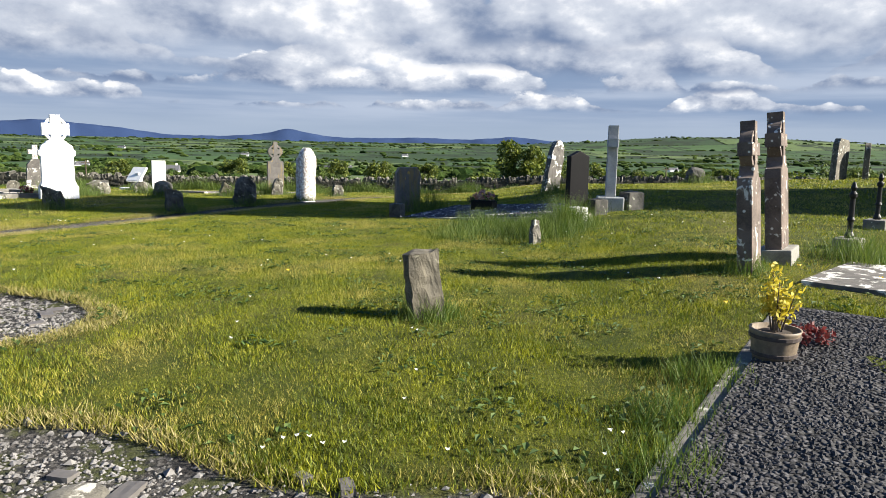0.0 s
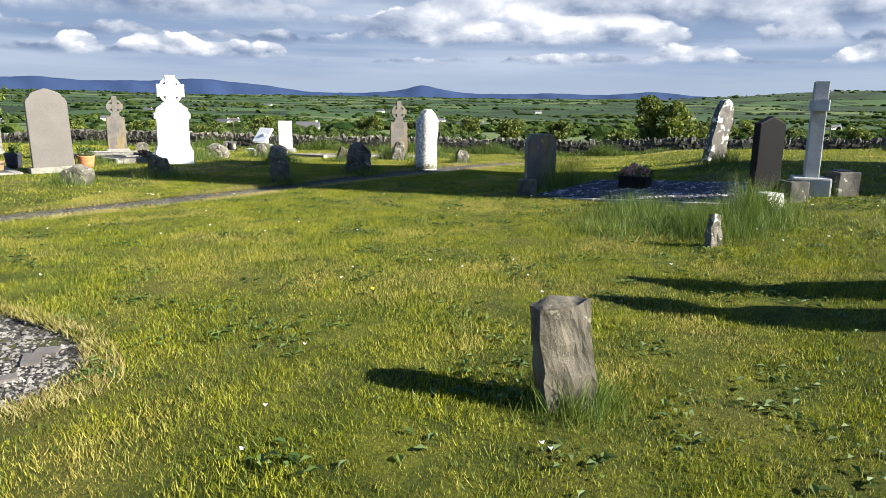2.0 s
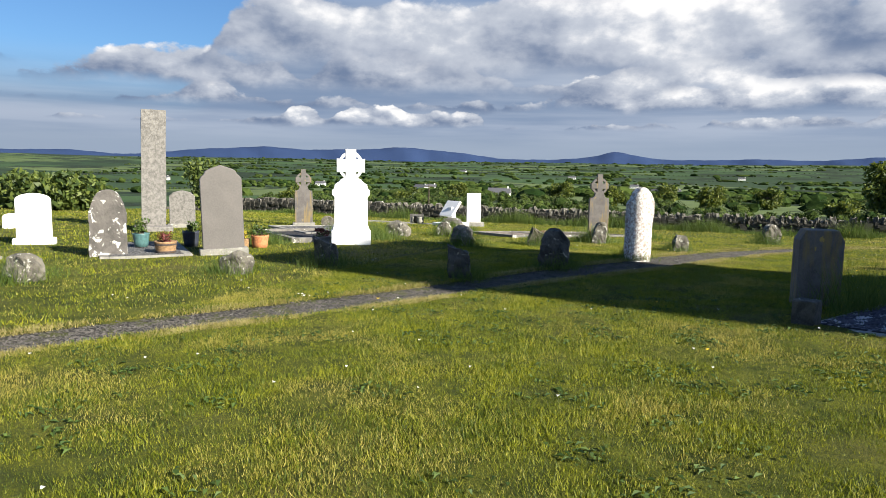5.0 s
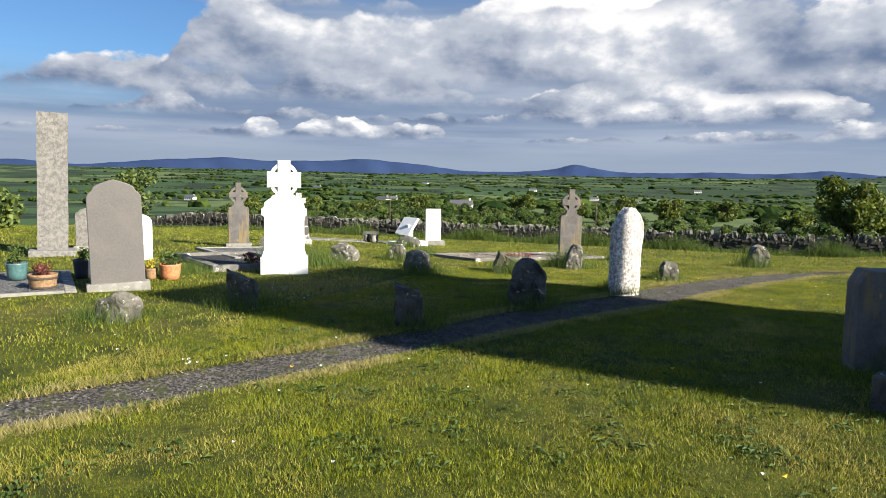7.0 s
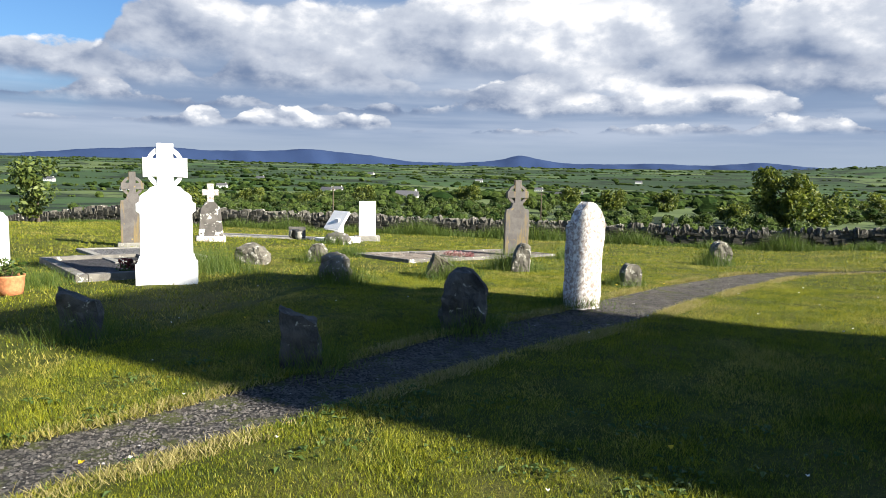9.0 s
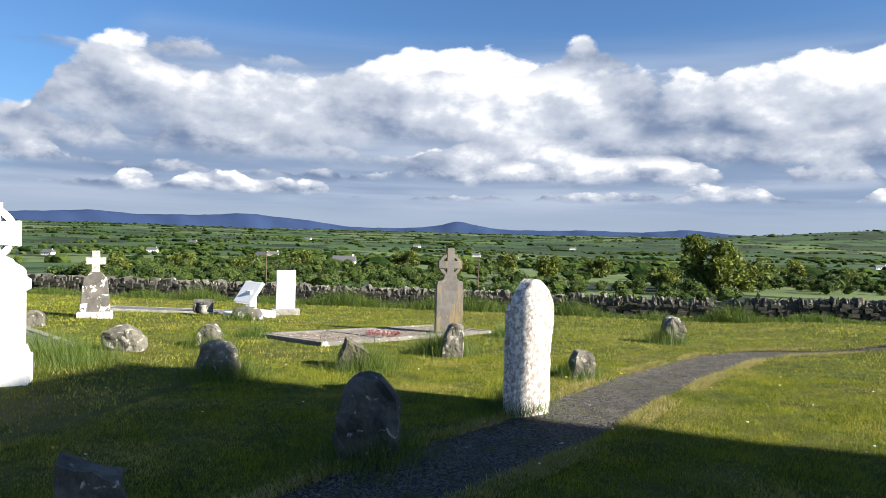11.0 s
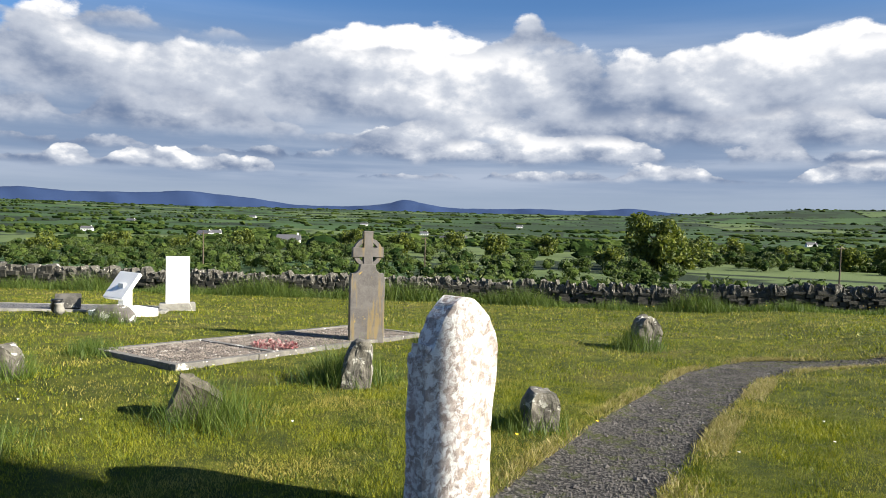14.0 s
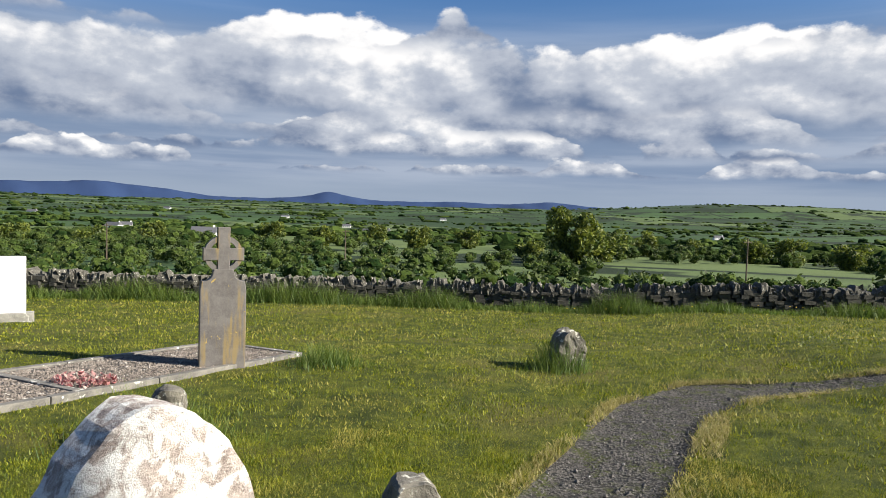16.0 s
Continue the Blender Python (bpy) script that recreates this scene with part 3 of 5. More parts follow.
# ---- gravestones ----
def rough_stone(x, y, w, d, h, yaw, seed, label, mat=None, top="round", tilt=0.0, lean=0.0, rough=0.06, name="rough_gravestone", cuts=10, category="stone"):
    ob = part(name, lump(w, d, h, seed, top, cuts, rough), mat or M_GREY, None, "", False)
    ob.matrix_basis = pose(x, y, ground_z(x, y), tilt, lean, yaw)
    return tagged(ob, label, category)


def cross_head(cz, arm, top, bar, low, depth, ring_out, ring_in, mat, parent, label=""):
    """A wheel cross: a cross with a ring through its arms that leaves four eyes."""
    b = bar / 2
    pts = [(-b, low), (b, low), (b, cz - b), (arm, cz - b * 1.1), (arm, cz + b * 1.1), (b, cz + b), (b, top), (-b, top), (-b, cz + b), (-arm, cz + b * 1.1), (-arm, cz - b * 1.1), (-b, cz - b)]
    part("cross", outline(pts, depth, 0.008), mat, parent, label)
    part("ring", annulus(0, cz, ring_in, ring_out, depth * 0.8), mat, parent, label)


def wheel_cross_stone(x, y, yaw, h, w, mat, label, plinth=None, depth=0.14, lean=0.0, tilt=0.0, ring=1.0):
    ob = thing("celtic_cross_headstone", x, y, yaw, label, "headstone", tilt=tilt, lean=lean)
    s, b = h / 1.75, w / 2
    base = -0.1
    if plinth:
        part("plinth", box(w * 1.25, depth * 2.2, plinth + 0.12, 0, 0, -0.12, 0.02), M_CONCRETE, ob, "pale stone plinth")
    n = 0.125 * s
    left = [(-b, base)] + [(-b, 0.98 * s)] + arc(-n - 0.11 * s, 1.20 * s, 0.11 * s, -100, 0, 7)
    pts = left + [(-n * 0.9, 1.24 * s), (n * 0.9, 1.24 * s)] + [(-px, pz) for px, pz in left[::-1]]
    part("slab", outline(pts[::-1], depth, 0.01), mat, ob)
    cross_head(1.42 * s, 0.24 * s, 1.75 * s, 0.145 * s, 1.18 * s, depth * 0.98, 0.228 * s * ring, 0.165 * s * ring, mat, ob)
    return ob


def white_cross(x, y, yaw):
    ob = thing("white_cross_headstone", x, y, yaw, "tall white marble celtic cross headstone on a stepped base", "headstone")
    part("base", box(0.94, 0.40, 0.42, 0, 0, -0.12, 0.02), M_WHITE, ob)
    part("upper_base", outline([(-0.45, 0.29), (0.45, 0.29), (0.41, 0.40), (-0.41, 0.40)], 0.32, 0.01), M_WHITE, ob)
    half = [(0.40, 0.39), (0.395, 0.98), (0.45, 1.02), (0.45, 1.12), (0.40, 1.15)] + [(0.40, 1.17), (0.385, 1.23), (0.33, 1.27), (0.27, 1.30), (0.24, 1.34), (0.16, 1.37)]
    part("body", outline([(-a, b) for a, b in half] + half[::-1], 0.22, 0.012), M_WHITE, ob)
    part("panel", outline([(-0.33, 0.46), (0.33, 0.46), (0.33, 0.95), (0, 1.05), (-0.33, 0.95)], 0.235, 0.004), M_WHITE, ob)
    cross_head(1.62, 0.335, 1.95, 0.25, 1.34, 0.17, 0.295, 0.232, M_WHITE, ob)
    ob.scale = (0.85, 1, 1)


def headstone(x, y, yaw, w, h, depth, mat, label, top="arch", plinth=0.0, pw=1.12, pmat=None, name="headstone", lean=0.0, tilt=0.0, pd=2.2):
    ob = thing(name, x, y, yaw, label, "headstone", lean=lean, tilt=tilt)
    b, z0 = w / 2, plinth - 0.02 if plinth else -0.12
    if plinth:
        part("plinth", box(w * pw, depth * pd, plinth + 0.12, 0, 0, -0.12, 0.015), pmat or M_CONCRETE, ob, "rough pale plinth")
    if top == "arch":
        rise = w * 0.22
        curve = [(b * math.cos(a), h - rise + rise * math.sin(a)) for a in np.linspace(0, math.pi, 15)]
    elif top == "round":
        curve = [(b * math.cos(a), h - b + b * math.sin(a)) for a in np.linspace(0, math.pi, 19)]
    elif top == "shoulder":
        curve = [(b, h * 0.84), (b * 0.93, h * 0.875), (b * 0.80, h * 0.90)] + [(b * 0.72 * c, h * 0.935 + h * 0.065 * (1 - abs(c)) ** 0.75) for c in np.linspace(1, -1, 13)] + [(-b * 0.80, h * 0.90), (-b * 0.93, h * 0.875), (-b, h * 0.84)]
    elif top == "peak":
        curve = [(b, h * 0.92), (0, h), (-b, h * 0.92)]
    elif top == "clip":
        curve = [(b, h * 0.86), (b * 0.72, h), (-b * 0.72, h), (-b, h * 0.86)]
    else:
        curve = [(b, h), (-b, h)]
    part("slab", outline([(-b, z0), (b, z0)] + curve, depth, min(0.012, depth * 0.1)), mat, ob)
    return ob


def kerbed_plot(name, cx, cy, yaw, length, width, chips, label, kmat, kerb=0.14, kh=0.12, divider=None, z=None):
    """A grave plot: kerb stones round a bed of chippings. Length along its own x."""
    sx = math.cos(radians(yaw))
    sy = math.sin(radians(yaw))
    def at(u, v):
        return ground_z(cx + u * sx - v * sy, cy + u * sy + v * sx)
    a, b = at(-length / 2, 0), at(length / 2, 0)
    c, d = at(0, -width / 2), at(0, width / 2)
    slope, across = -math.degrees(math.atan2(b - a, length)), math.degrees(math.atan2(d - c, width))
    ob = new(name)
    ob.matrix_basis = pose(cx, cy, max((a + b) / 2, (c + d) / 2) - 0.02, across, slope, yaw)
    tagged(ob, label, "grave plot")
    part("gravel_bed", box(length - kerb, width - kerb, 0.25, 0, 0, -0.19, 0), chips, ob)
    n = max(1, round(length / 1.3))
    for side in (-1, 1):
        for i in range(n):
            part("kerb_stone", box(length / n - 0.01, kerb, kh + 0.2, -length / 2 + (i + 0.5) * length / n, side * width / 2, -0.2, 0.012), kmat, ob)
        part("kerb_stone", box(kerb, width - kerb - 0.01, kh + 0.2, side * length / 2 * (1 - kerb / length), 0, -0.2, 0.012), kmat, ob)
    if divider is not None:
        part("kerb_stone", box(kerb, width - kerb - 0.01, kh + 0.2, divider, 0, -0.2, 0.012), kmat, ob)
    return ob


def pebbles(name, spots, sizes, mat, label, seed):
    """Many small stones lying on a bed, as one thing of kind stuff."""
    rng = np.random.default_rng(seed)
    base = np.array([(1, 0, 0), (-1, 0, 0), (0, 1, 0), (0, -1, 0), (0, 0, 1), (0, 0, -1)], float)
    tri = np.array([(0, 2, 4), (2, 1, 4), (1, 3, 4), (3, 0, 4), (2, 0, 5), (1, 2, 5), (3, 1, 5), (0, 3, 5)])
    n = len(spots)
    v = base[None] * rng.uniform(0.6, 1.4, (n, 6, 1)) * sizes[:, None, None]
    v[:, :, 2] *= 0.6
    a = rng.uniform(0, 6.28, n)
    c, s = np.cos(a)[:, None], np.sin(a)[:, None]
    vx, vy = v[:, :, 0] * c - v[:, :, 1] * s, v[:, :, 0] * s + v[:, :, 1] * c
    v = np.stack([vx, vy, v[:, :, 2]], -1) + spots[:, None]
    f = (tri[None] + (np.arange(n) * 6)[:, None, None]).ravel()
    ob = raw(name, v.reshape(-1, 3), f, 3, mat)
    return tagged(ob, label, "gravel", kind="stuff")


def leaf_cloud(name, centres, radii, count, size, mat, seed, parent=None, flat=0.8):
    """Many small leaves round the given centres, as one mesh."""
    rng = np.random.default_rng(seed)
    centres, radii = np.asarray(centres, float), np.asarray(radii, float)
    pick = rng.choice(len(centres), count, p=radii ** 2 / (radii ** 2).sum())
    way = rng.normal(size=(count, 3))
    way /= np.linalg.norm(way, axis=1)[:, None]
    p = centres[pick] + way * (radii[pick] * rng.uniform(0.45, 1.05, count) ** 0.6)[:, None] * np.array([1, 1, flat])
    a = rng.normal(size=(count, 3))
    a /= np.linalg.norm(a, axis=1)[:, None]
    b = np.cross(a, rng.normal(size=(count, 3)))
    b /= np.linalg.norm(b, axis=1)[:, None]
    s = (size * rng.uniform(0.5, 1.4, count))[:, None]
    v = np.stack([p - a * s, p + b * s * 0.45, p + a * s, p - b * s * 0.45], 1).reshape(-1, 3)
    return raw(name, v, np.arange(count * 4), 4, mat, parent)


def blades(name, x, y, z, h, w, lean, mat, label, seed, category="grass"):
    """Single blades of grass, three corners each."""
    rng = np.random.default_rng(seed)
    n = len(x)
    a, tip = rng.uniform(0, 6.28, n), rng.uniform(0, 6.28, n)
    l = h * lean * rng.uniform(0.3, 1.5, n)
    v = np.empty((n, 3, 3), np.float32)
    v[:, 0] = np.stack([x - np.cos(a) * w, y - np.sin(a) * w, z - 0.01], -1)
    v[:, 1] = np.stack([x + np.cos(a) * w, y + np.sin(a) * w, z - 0.01], -1)
    v[:, 2] = np.stack([x + np.cos(tip) * l, y + np.sin(tip) * l, z + h], -1)
    ob = raw(name, v.reshape(-1, 3), np.arange(n * 3), 3, mat)
    return tagged(ob, label, category, kind="stuff")


# ---- the graves, from the start of the walk onwards ----
rough_stone(-0.075, 5.05, 0.235, 0.13, 0.50, 25, 3, "weathered broken stump of a gravestone in mown grass", M_STUMP, "flat", rough=0.055, name="gravestone_stump", lean=-7)
wheel_cross_stone(2.82, 6.3, 57, 1.34, 0.44, M_BROWN, "brown celtic cross headstone spotted with white lichen", depth=0.13, tilt=-4.5)
wheel_cross_stone(3.33, 6.85, 57, 1.44, 0.46, M_BROWN, "tall brown celtic cross headstone on a stone plinth", plinth=0.12, depth=0.15, tilt=-5)
kerbed_plot("dark_gravel_plot", 2.45, 3.15, 55, 3.0, 2.0, M_CHIPS_DARK, "grave plot of dark chippings with a lichened kerb", M_KERB, kerb=0.10, kh=0.035)

# ledger slab, iron rails and what stands far off by the hedge
ledger = thing("ledger_slab", 3.75, 5.95, 47, "flat grey grave slab blotched with white lichen", "grave slab", dz=-0.07)
part("slab", lump(1.5, 0.75, 0.10, 5, "flat", 7, 0.03), M_PATCHY, ledger)


def rail_post(x, y):
    ob = thing("iron_railing_post", x, y, 47, "black cast-iron grave railing post on a stone block", "railing post", "railing posts by the slab")
    part("stone_block", box(0.30, 0.26, 0.22, 0, 0, -0.10, 0.02), M_KERB, ob, "lichened stone block")
    part("post", lathe([(0.045, 0.11), (0.05, 0.15), (0.03, 0.19), (0.028, 0.30), (0.042, 0.32), (0.03, 0.35), (0.026, 0.55), (0.04, 0.57), (0.042, 0.60), (0.02, 0.63), (0.034, 0.67), (0.012, 0.73)], 14), M_IRON, ob)


rail_post(4.45, 7.6)
rail_post(5.75, 9.25)
headstone(10.7, 19.2, 40, 0.75, 1.12, 0.16, M_GREY, "dark leaning grey headstone by the hedge", "clip", lean=4)
headstone(11.45, 19.2, 60, 0.55, 1.0, 0.14, M_GREY, "narrow round-topped grey headstone by the hedge", "round")
rough_stone(7.5, 21.2, 0.52, 0.4, 0.46, 15, 8, "squat dark boulder with a grassy foot", M_DARKST, "boulder")
headstone(5.1, 3.45, 47, 0.6, 1.0, 0.14, M_BROWN, "plain brown headstone at the end of a plot", "round")


def planter(x, y, r, h, mat, label, plant, band=False, name="flower_pot", z=None):
    ob = thing(name, x, y, 0, label, "flower pot", z=z)
    part("pot", lathe([(r * 0.78, 0.0), (r * 0.86, h * 0.3), (r * 0.97, h * 0.9), (r * 1.02, h), (r * 0.93, h), (r * 0.90, h * 0.86), (r * 0.4, h * 0.85)], 24), mat, ob, "", True)
    if band:
        for u in (0.25, 0.78):
            k = r * (0.80 + 0.2 * u)
            part("band", lathe([(k, h * (u - 0.06)), (k + 0.006, h * (u - 0.05)), (k + 0.008, h * (u + 0.05)), (k, h * (u + 0.06))], 24), M_BAND, ob, "dark metal band")
    part("soil", lathe([(r * 0.90, h * 0.80), (r * 0.6, h * 0.90), (r * 0.1, h * 0.92)], 16), M_SOIL, ob)
    if plant:
        mat2, tall, wide, count, size = plant
        rng = random.Random(int(x * 100))
        stems, cs, rs = bmesh.new(), [], []
        for i in range(9):
            a, q = rng.uniform(0, 6.28), rng.uniform(0.1, 1) * wide
            top = Vector((q * math.cos(a), q * math.sin(a), h + tall * rng.uniform(0.55, 1)))
            foot = Vector((top.x * 0.3, top.y * 0.3, h * 0.85))
            way = top - foot
            bmesh.ops.create_cone(stems, cap_ends=False, segments=5, radius1=0.006, radius2=0.002, depth=way.length, matrix=Matrix.Translation((foot + top) / 2) @ way.to_track_quat("Z", "Y").to_matrix().to_4x4())
            for u in (0.45, 0.7, 1.0):
                cs.append(tuple(foot + way * u))
                rs.append(wide * 0.38)
        part("stems", stems, M_BARK, ob)
        leaf_cloud("leaves", cs, rs, count, size, mat2, int(x * 50) % 97, ob, 1.2)
    return ob


planter(1.98, 3.98, 0.140, 0.19, M_TAN, "tan banded pot holding a leggy yellow shrub", (M_YELLOW, 0.34, 0.12, 420, 0.022), True)
ob = thing("red_bedding_plant", 2.20, 4.12, 0, "low dark red bedding plant beside the pot", "plant", dz=0.03)
leaf_cloud("leaves", [(0, 0, 0.06), (0.08, 0.03, 0.07), (0.15, 0.0, 0.05)], [0.07, 0.06, 0.06], 220, 0.02, M_RED, 5, ob)

# shaded plot with purple chippings
kerbed_plot("purple_gravel_plot", 1.08, 11.95, -32, 3.4, 1.9, M_CHIPS_PURPLE, "grave plot of purple and white chippings with a low kerb", M_CONCRETE, kerb=0.10, kh=0.05)
ob = headstone(-0.78, 13.3, 14, 0.46, 0.86, 0.28, M_CELTIC, "stout dark headstone with clipped corners beside a plot", "clip")
ob = thing("kerb_post", -0.87, 12.0, -20, "short dark square kerb post at a plot corner", "post")
part("post", box(0.22, 0.20, 0.36, 0, 0, -0.12, 0.02), M_DARKST, ob)
ob = thing("flower_box", 0.66, 12.3, -25, "black granite flower box with faded silk flowers", "flower box", dz=0.03)
part("box", box(0.40, 0.26, 0.22, 0, 0, 0, 0.012), M_BLACK, ob)
leaf_cloud("flowers", [(-0.12, 0, 0.27), (0, 0, 0.32), (0.12, 0, 0.28), (-0.2, 0, 0.2)], [0.10, 0.11, 0.09, 0.08], 420, 0.028, M_PINKF, 6, ob)
leaf_cloud("greenery", [(-0.2, 0, 0.22), (0.1, 0.05, 0.26)], [0.12, 0.14], 200, 0.03, M_WEED, 7, ob)
headstone(2.02, 10.75, 28, 0.36, 1.02, 0.11, M_BLACK, "polished black granite headstone on a white plinth", "peak", name="black_headstone")
ob = thing("white_plinth_block", 1.94, 10.1, 20, "small white marble block at a plot corner", "plinth")
part("block", box(0.20, 0.20, 0.36, 0, 0, -0.12, 0.01), M_WHITE, ob)
ob = thing("slim_cross", 2.62, 11.1, 80, "slim grey stone latin cross on a block", "cross")
part("base", box(0.42, 0.42, 0.34, 0, 0, -0.12, 0.02), M_PALE, ob)
part("shaft", outline([(-0.11, 0.2), (0.11, 0.2), (0.075, 1.0), (0.26, 1.0), (0.26, 1.13), (0.07, 1.13), (0.065, 1.34), (-0.065, 1.34), (-0.07, 1.13), (-0.26, 1.13), (-0.26, 1.0), (-0.075, 1.0)], 0.16, 0.01), M_PALE, ob)
for px, py, s in ((2.35, 10.75, 0.17), (2.95, 11.05, 0.2)):
    ob = thing("stone_vase", px, py, 20, "squat dark stone vase block by a cross", "vase")
    part("block", box(s * 1.4, s * 1.4, s * 1.4 + 0.1, 0, 0, -0.1, 0.015), M_DARKST, ob)
    part("lid", lathe([(s * 0.5, s * 1.39), (s * 0.5, s * 1.46), (s * 0.2, s * 1.5)], 16), M_IRON, ob)
rough_stone(2.45, 16.75, 0.44, 0.15, 1.2, 38, 11, "leaning headstone patched with white lichen", M_PATCHY, "arch", lean=11, name="leaning_headstone", rough=0.03)
rough_stone(1.16, 8.75, 0.15, 0.10, 0.30, 30, 12, "small pale pointed stone in long grass", M_GREY, "point", rough=0.09)

# stones along the gravel path
rough_stone(-5.27, 13.25, 0.34, 0.22, 0.50, 25, 21, "dark jagged slate gravestone beside the path", M_DARKST, "slant", rough=0.07, lean=-5)
rough_stone(-4.48, 15.1, 0.46, 0.20, 0.62, 22, 22, "dark pointed slate gravestone beside the path", M_DARKST, "arch", rough=0.09)
rough_stone(-7.65, 13.25, 0.38, 0.2, 0.46, 30, 23, "small dark leaning slate gravestone in grass", M_DARKST, "slant", rough=0.07, lean=-6)
rough_stone(-8.25, 11.9, 0.42, 0.32, 0.28, 10, 24, "low grey lichened boulder in grass", M_GREY, "boulder", rough=0.13)
rough_stone(-10.0, 9.85, 0.44, 0.36, 0.33, 10, 25, "low grey lichened boulder in long grass", M_GREY, "boulder", rough=0.13)


def worn_slab(left, right, depth, seed, rows=44, cols=16):
    """An upright slab between two edge curves of (height, x), its faces and rim worn uneven."""
    bm = bmesh.new()
    low, high = left[0][0], left[-1][0]
    off = Vector((seed * 3.3, seed * 1.7, seed * 2.9))
    rings = []
    for i in range(rows + 1):
        z = low + (high - low) * (1 - (1 - i / rows) ** 1.25)
        a, b = np.interp(z, *zip(*left)), np.interp(z, *zip(*right))
        ring = []
        for side in (-1, 1):
            for j in range(cols + 1):
                u = j / cols if side < 0 else 1 - j / cols
                rim = min(1.0, 6.0 * min(u, 1 - u)) ** 0.4
                p = Vector((a + (b - a) * u, side * depth / 2 * (0.92 + 0.08 * rim), z))
                n1, n2 = noise.noise_vector(p * 5 + off), noise.noise_vector(p * 17 + off)
                ring.append(bm.verts.new(p + n1 * 0.014 + n2 * 0.009))
        rings.append(ring)
    n = len(rings[0])
    for p, q in zip(rings, rings[1:]):
        for i in range(n):
            bm.faces.new((p[i], p[(i + 1) % n], q[(i + 1) % n], q[i]))
    bm.faces.new(rings[0][::-1])
    bm.faces.new(rings[-1])
    return bm


ob = thing("lichened_headstone", -3.535, 17.0, 54, "tall round-topped headstone crusted with white lichen", "headstone", dz=0.045)
left_edge = ((-0.15, -0.26), (0.3, -0.265), (0.7, -0.27), (0.96, -0.265), (1.015, -0.255), (1.03, -0.20), (1.10, -0.185), (1.18, -0.14), (1.24, -0.08), (1.275, -0.02))
right_edge = ((-0.15, 0.25), (0.25, 0.25), (0.6, 0.255), (0.82, 0.285), (1.0, 0.28), (1.12, 0.235), (1.20, 0.165), (1.25, 0.105), (1.275, 0.05))
part("slab", worn_slab(left_edge, right_edge, 0.14, 8), M_LICHEN, ob)
part("shoulder_chip", lump(0.07, 0.12, 0.05, 9, "slant", 3, 0.05, 0.02), M_LICHEN, ob).location = (-0.225, 0, 1.0)
rough_stone(-3.12, 19.2, 0.30, 0.2, 0.34, 20, 32, "small rounded grey stone beside the path", M_GREY, "arch", rough=0.07)
rough_stone(-1.65, 25.0, 0.42, 0.3, 0.54, 25, 33, "upright grey stone with a long grass foot", M_GREY, "arch", rough=0.08, lean=4)
rough_stone(-7.3, 17.5, 0.44, 0.30, 0.37, 20, 34, "broad grey lichened boulder in long grass", M_GREY, "boulder", rough=0.13)
rough_stone(-8.9, 19.7, 0.38, 0.28, 0.33, 20, 35, "small grey rounded stone in long grass", M_GREY, "arch", rough=0.08)
rough_stone(-6.1, 18.75, 0.42, 0.24, 0.36, 30, 36, "rough brown slanting stone in long grass", M_STUMP, "slant", rough=0.10, lean=12)
rough_stone(-5.16, 20.4, 0.31, 0.18, 0.52, 20, 37, "leaning grey pointed stone in long grass", M_GREY, "arch", rough=0.07, lean=9)
rough_stone(-9.65, 18.75, 0.56, 0.36, 0.34, 10, 38, "low grey boulder beside a grave", M_GREY, "boulder", rough=0.13)
rough_stone(-4.3, 4.9, 0.34, 0.26, 0.07, 20, 41, "lichened flat boulder lying on the gravel", M_PATCHY, "boulder")
rough_stone(-1.37, 2.62, 0.24, 0.18, 0.05, 30, 42, "half-buried grey boulder in the gravel", M_GREY, "boulder")
rough_stone(-0.98, 2.45, 0.28, 0.2, 0.05, 10, 43, "flat half-buried grey stone in the gravel", M_GREY, "boulder")

# big white cross and the graves beyond it
white_cross(-9.2, 16.1, 38)
headstone(-9.95, 13.32, 52, 0.70, 1.57, 0.12, M_SLATE, "tall plain grey slate headstone on a pale plinth", "shoulder", plinth=0.12, pw=1.16, name="slate_headstone", lean=-1.5)
tall = thing("standing_stone_cross", -14.75, 15.8, 52, "very tall pale granite cross shaft on a low base", "standing stone", lean=1.5)
part("shaft", lump(0.54, 0.32, 2.86, 51, "flat", 9, 0.014), M_GRANITE, tall)
part("arm", box(0.22, 0.6, 0.26, 0, 0.42, 1.72, 0.03), M_GRANITE, tall)
part("base", box(0.85, 0.7, 0.22, 0, 0, -0.10, 0.03), M_GRANITE, tall)
headstone(-15.0, 16.9, 45, 0.62, 0.95, 0.12, M_GRANITE, "pale weathered headstone behind a standing stone", "shoulder", plinth=0.1)
wheel_cross_stone(-13.6, 20.0, 42, 1.62, 0.50, M_CELTIC, "grey limestone celtic cross headstone with rust stains", plinth=0.10)
ob = headstone(-12.72, 16.2, 48, 0.40, 0.90, 0.14, M_WHITE, "small white marble headstone with carved shoulders", "shoulder")
ob = thing("lichened_cross", -13.9, 22.9, 40, "small dark stone cross blotched with white lichen", "cross")
part("base", box(0.72, 0.4, 0.24, 0, 0, -0.1, 0.03), M_LICHEN, ob)
part("slab", outline([(-0.31, 0.12), (0.31, 0.12), (0.24, 0.85), (0.10, 1.02), (-0.10, 1.02), (-0.24, 0.85)], 0.16, 0.015), M_PATCHY, ob)
part("cross", outline([(-0.08, 1.0), (0.08, 1.0), (0.08, 1.18), (0.2, 1.18), (0.2, 1.33), (0.08, 1.33), (0.08, 1.48), (-0.08, 1.48), (-0.08, 1.33), (-0.2, 1.33), (-0.2, 1.18), (-0.08, 1.18)], 0.14, 0.015), M_LICHEN, ob)
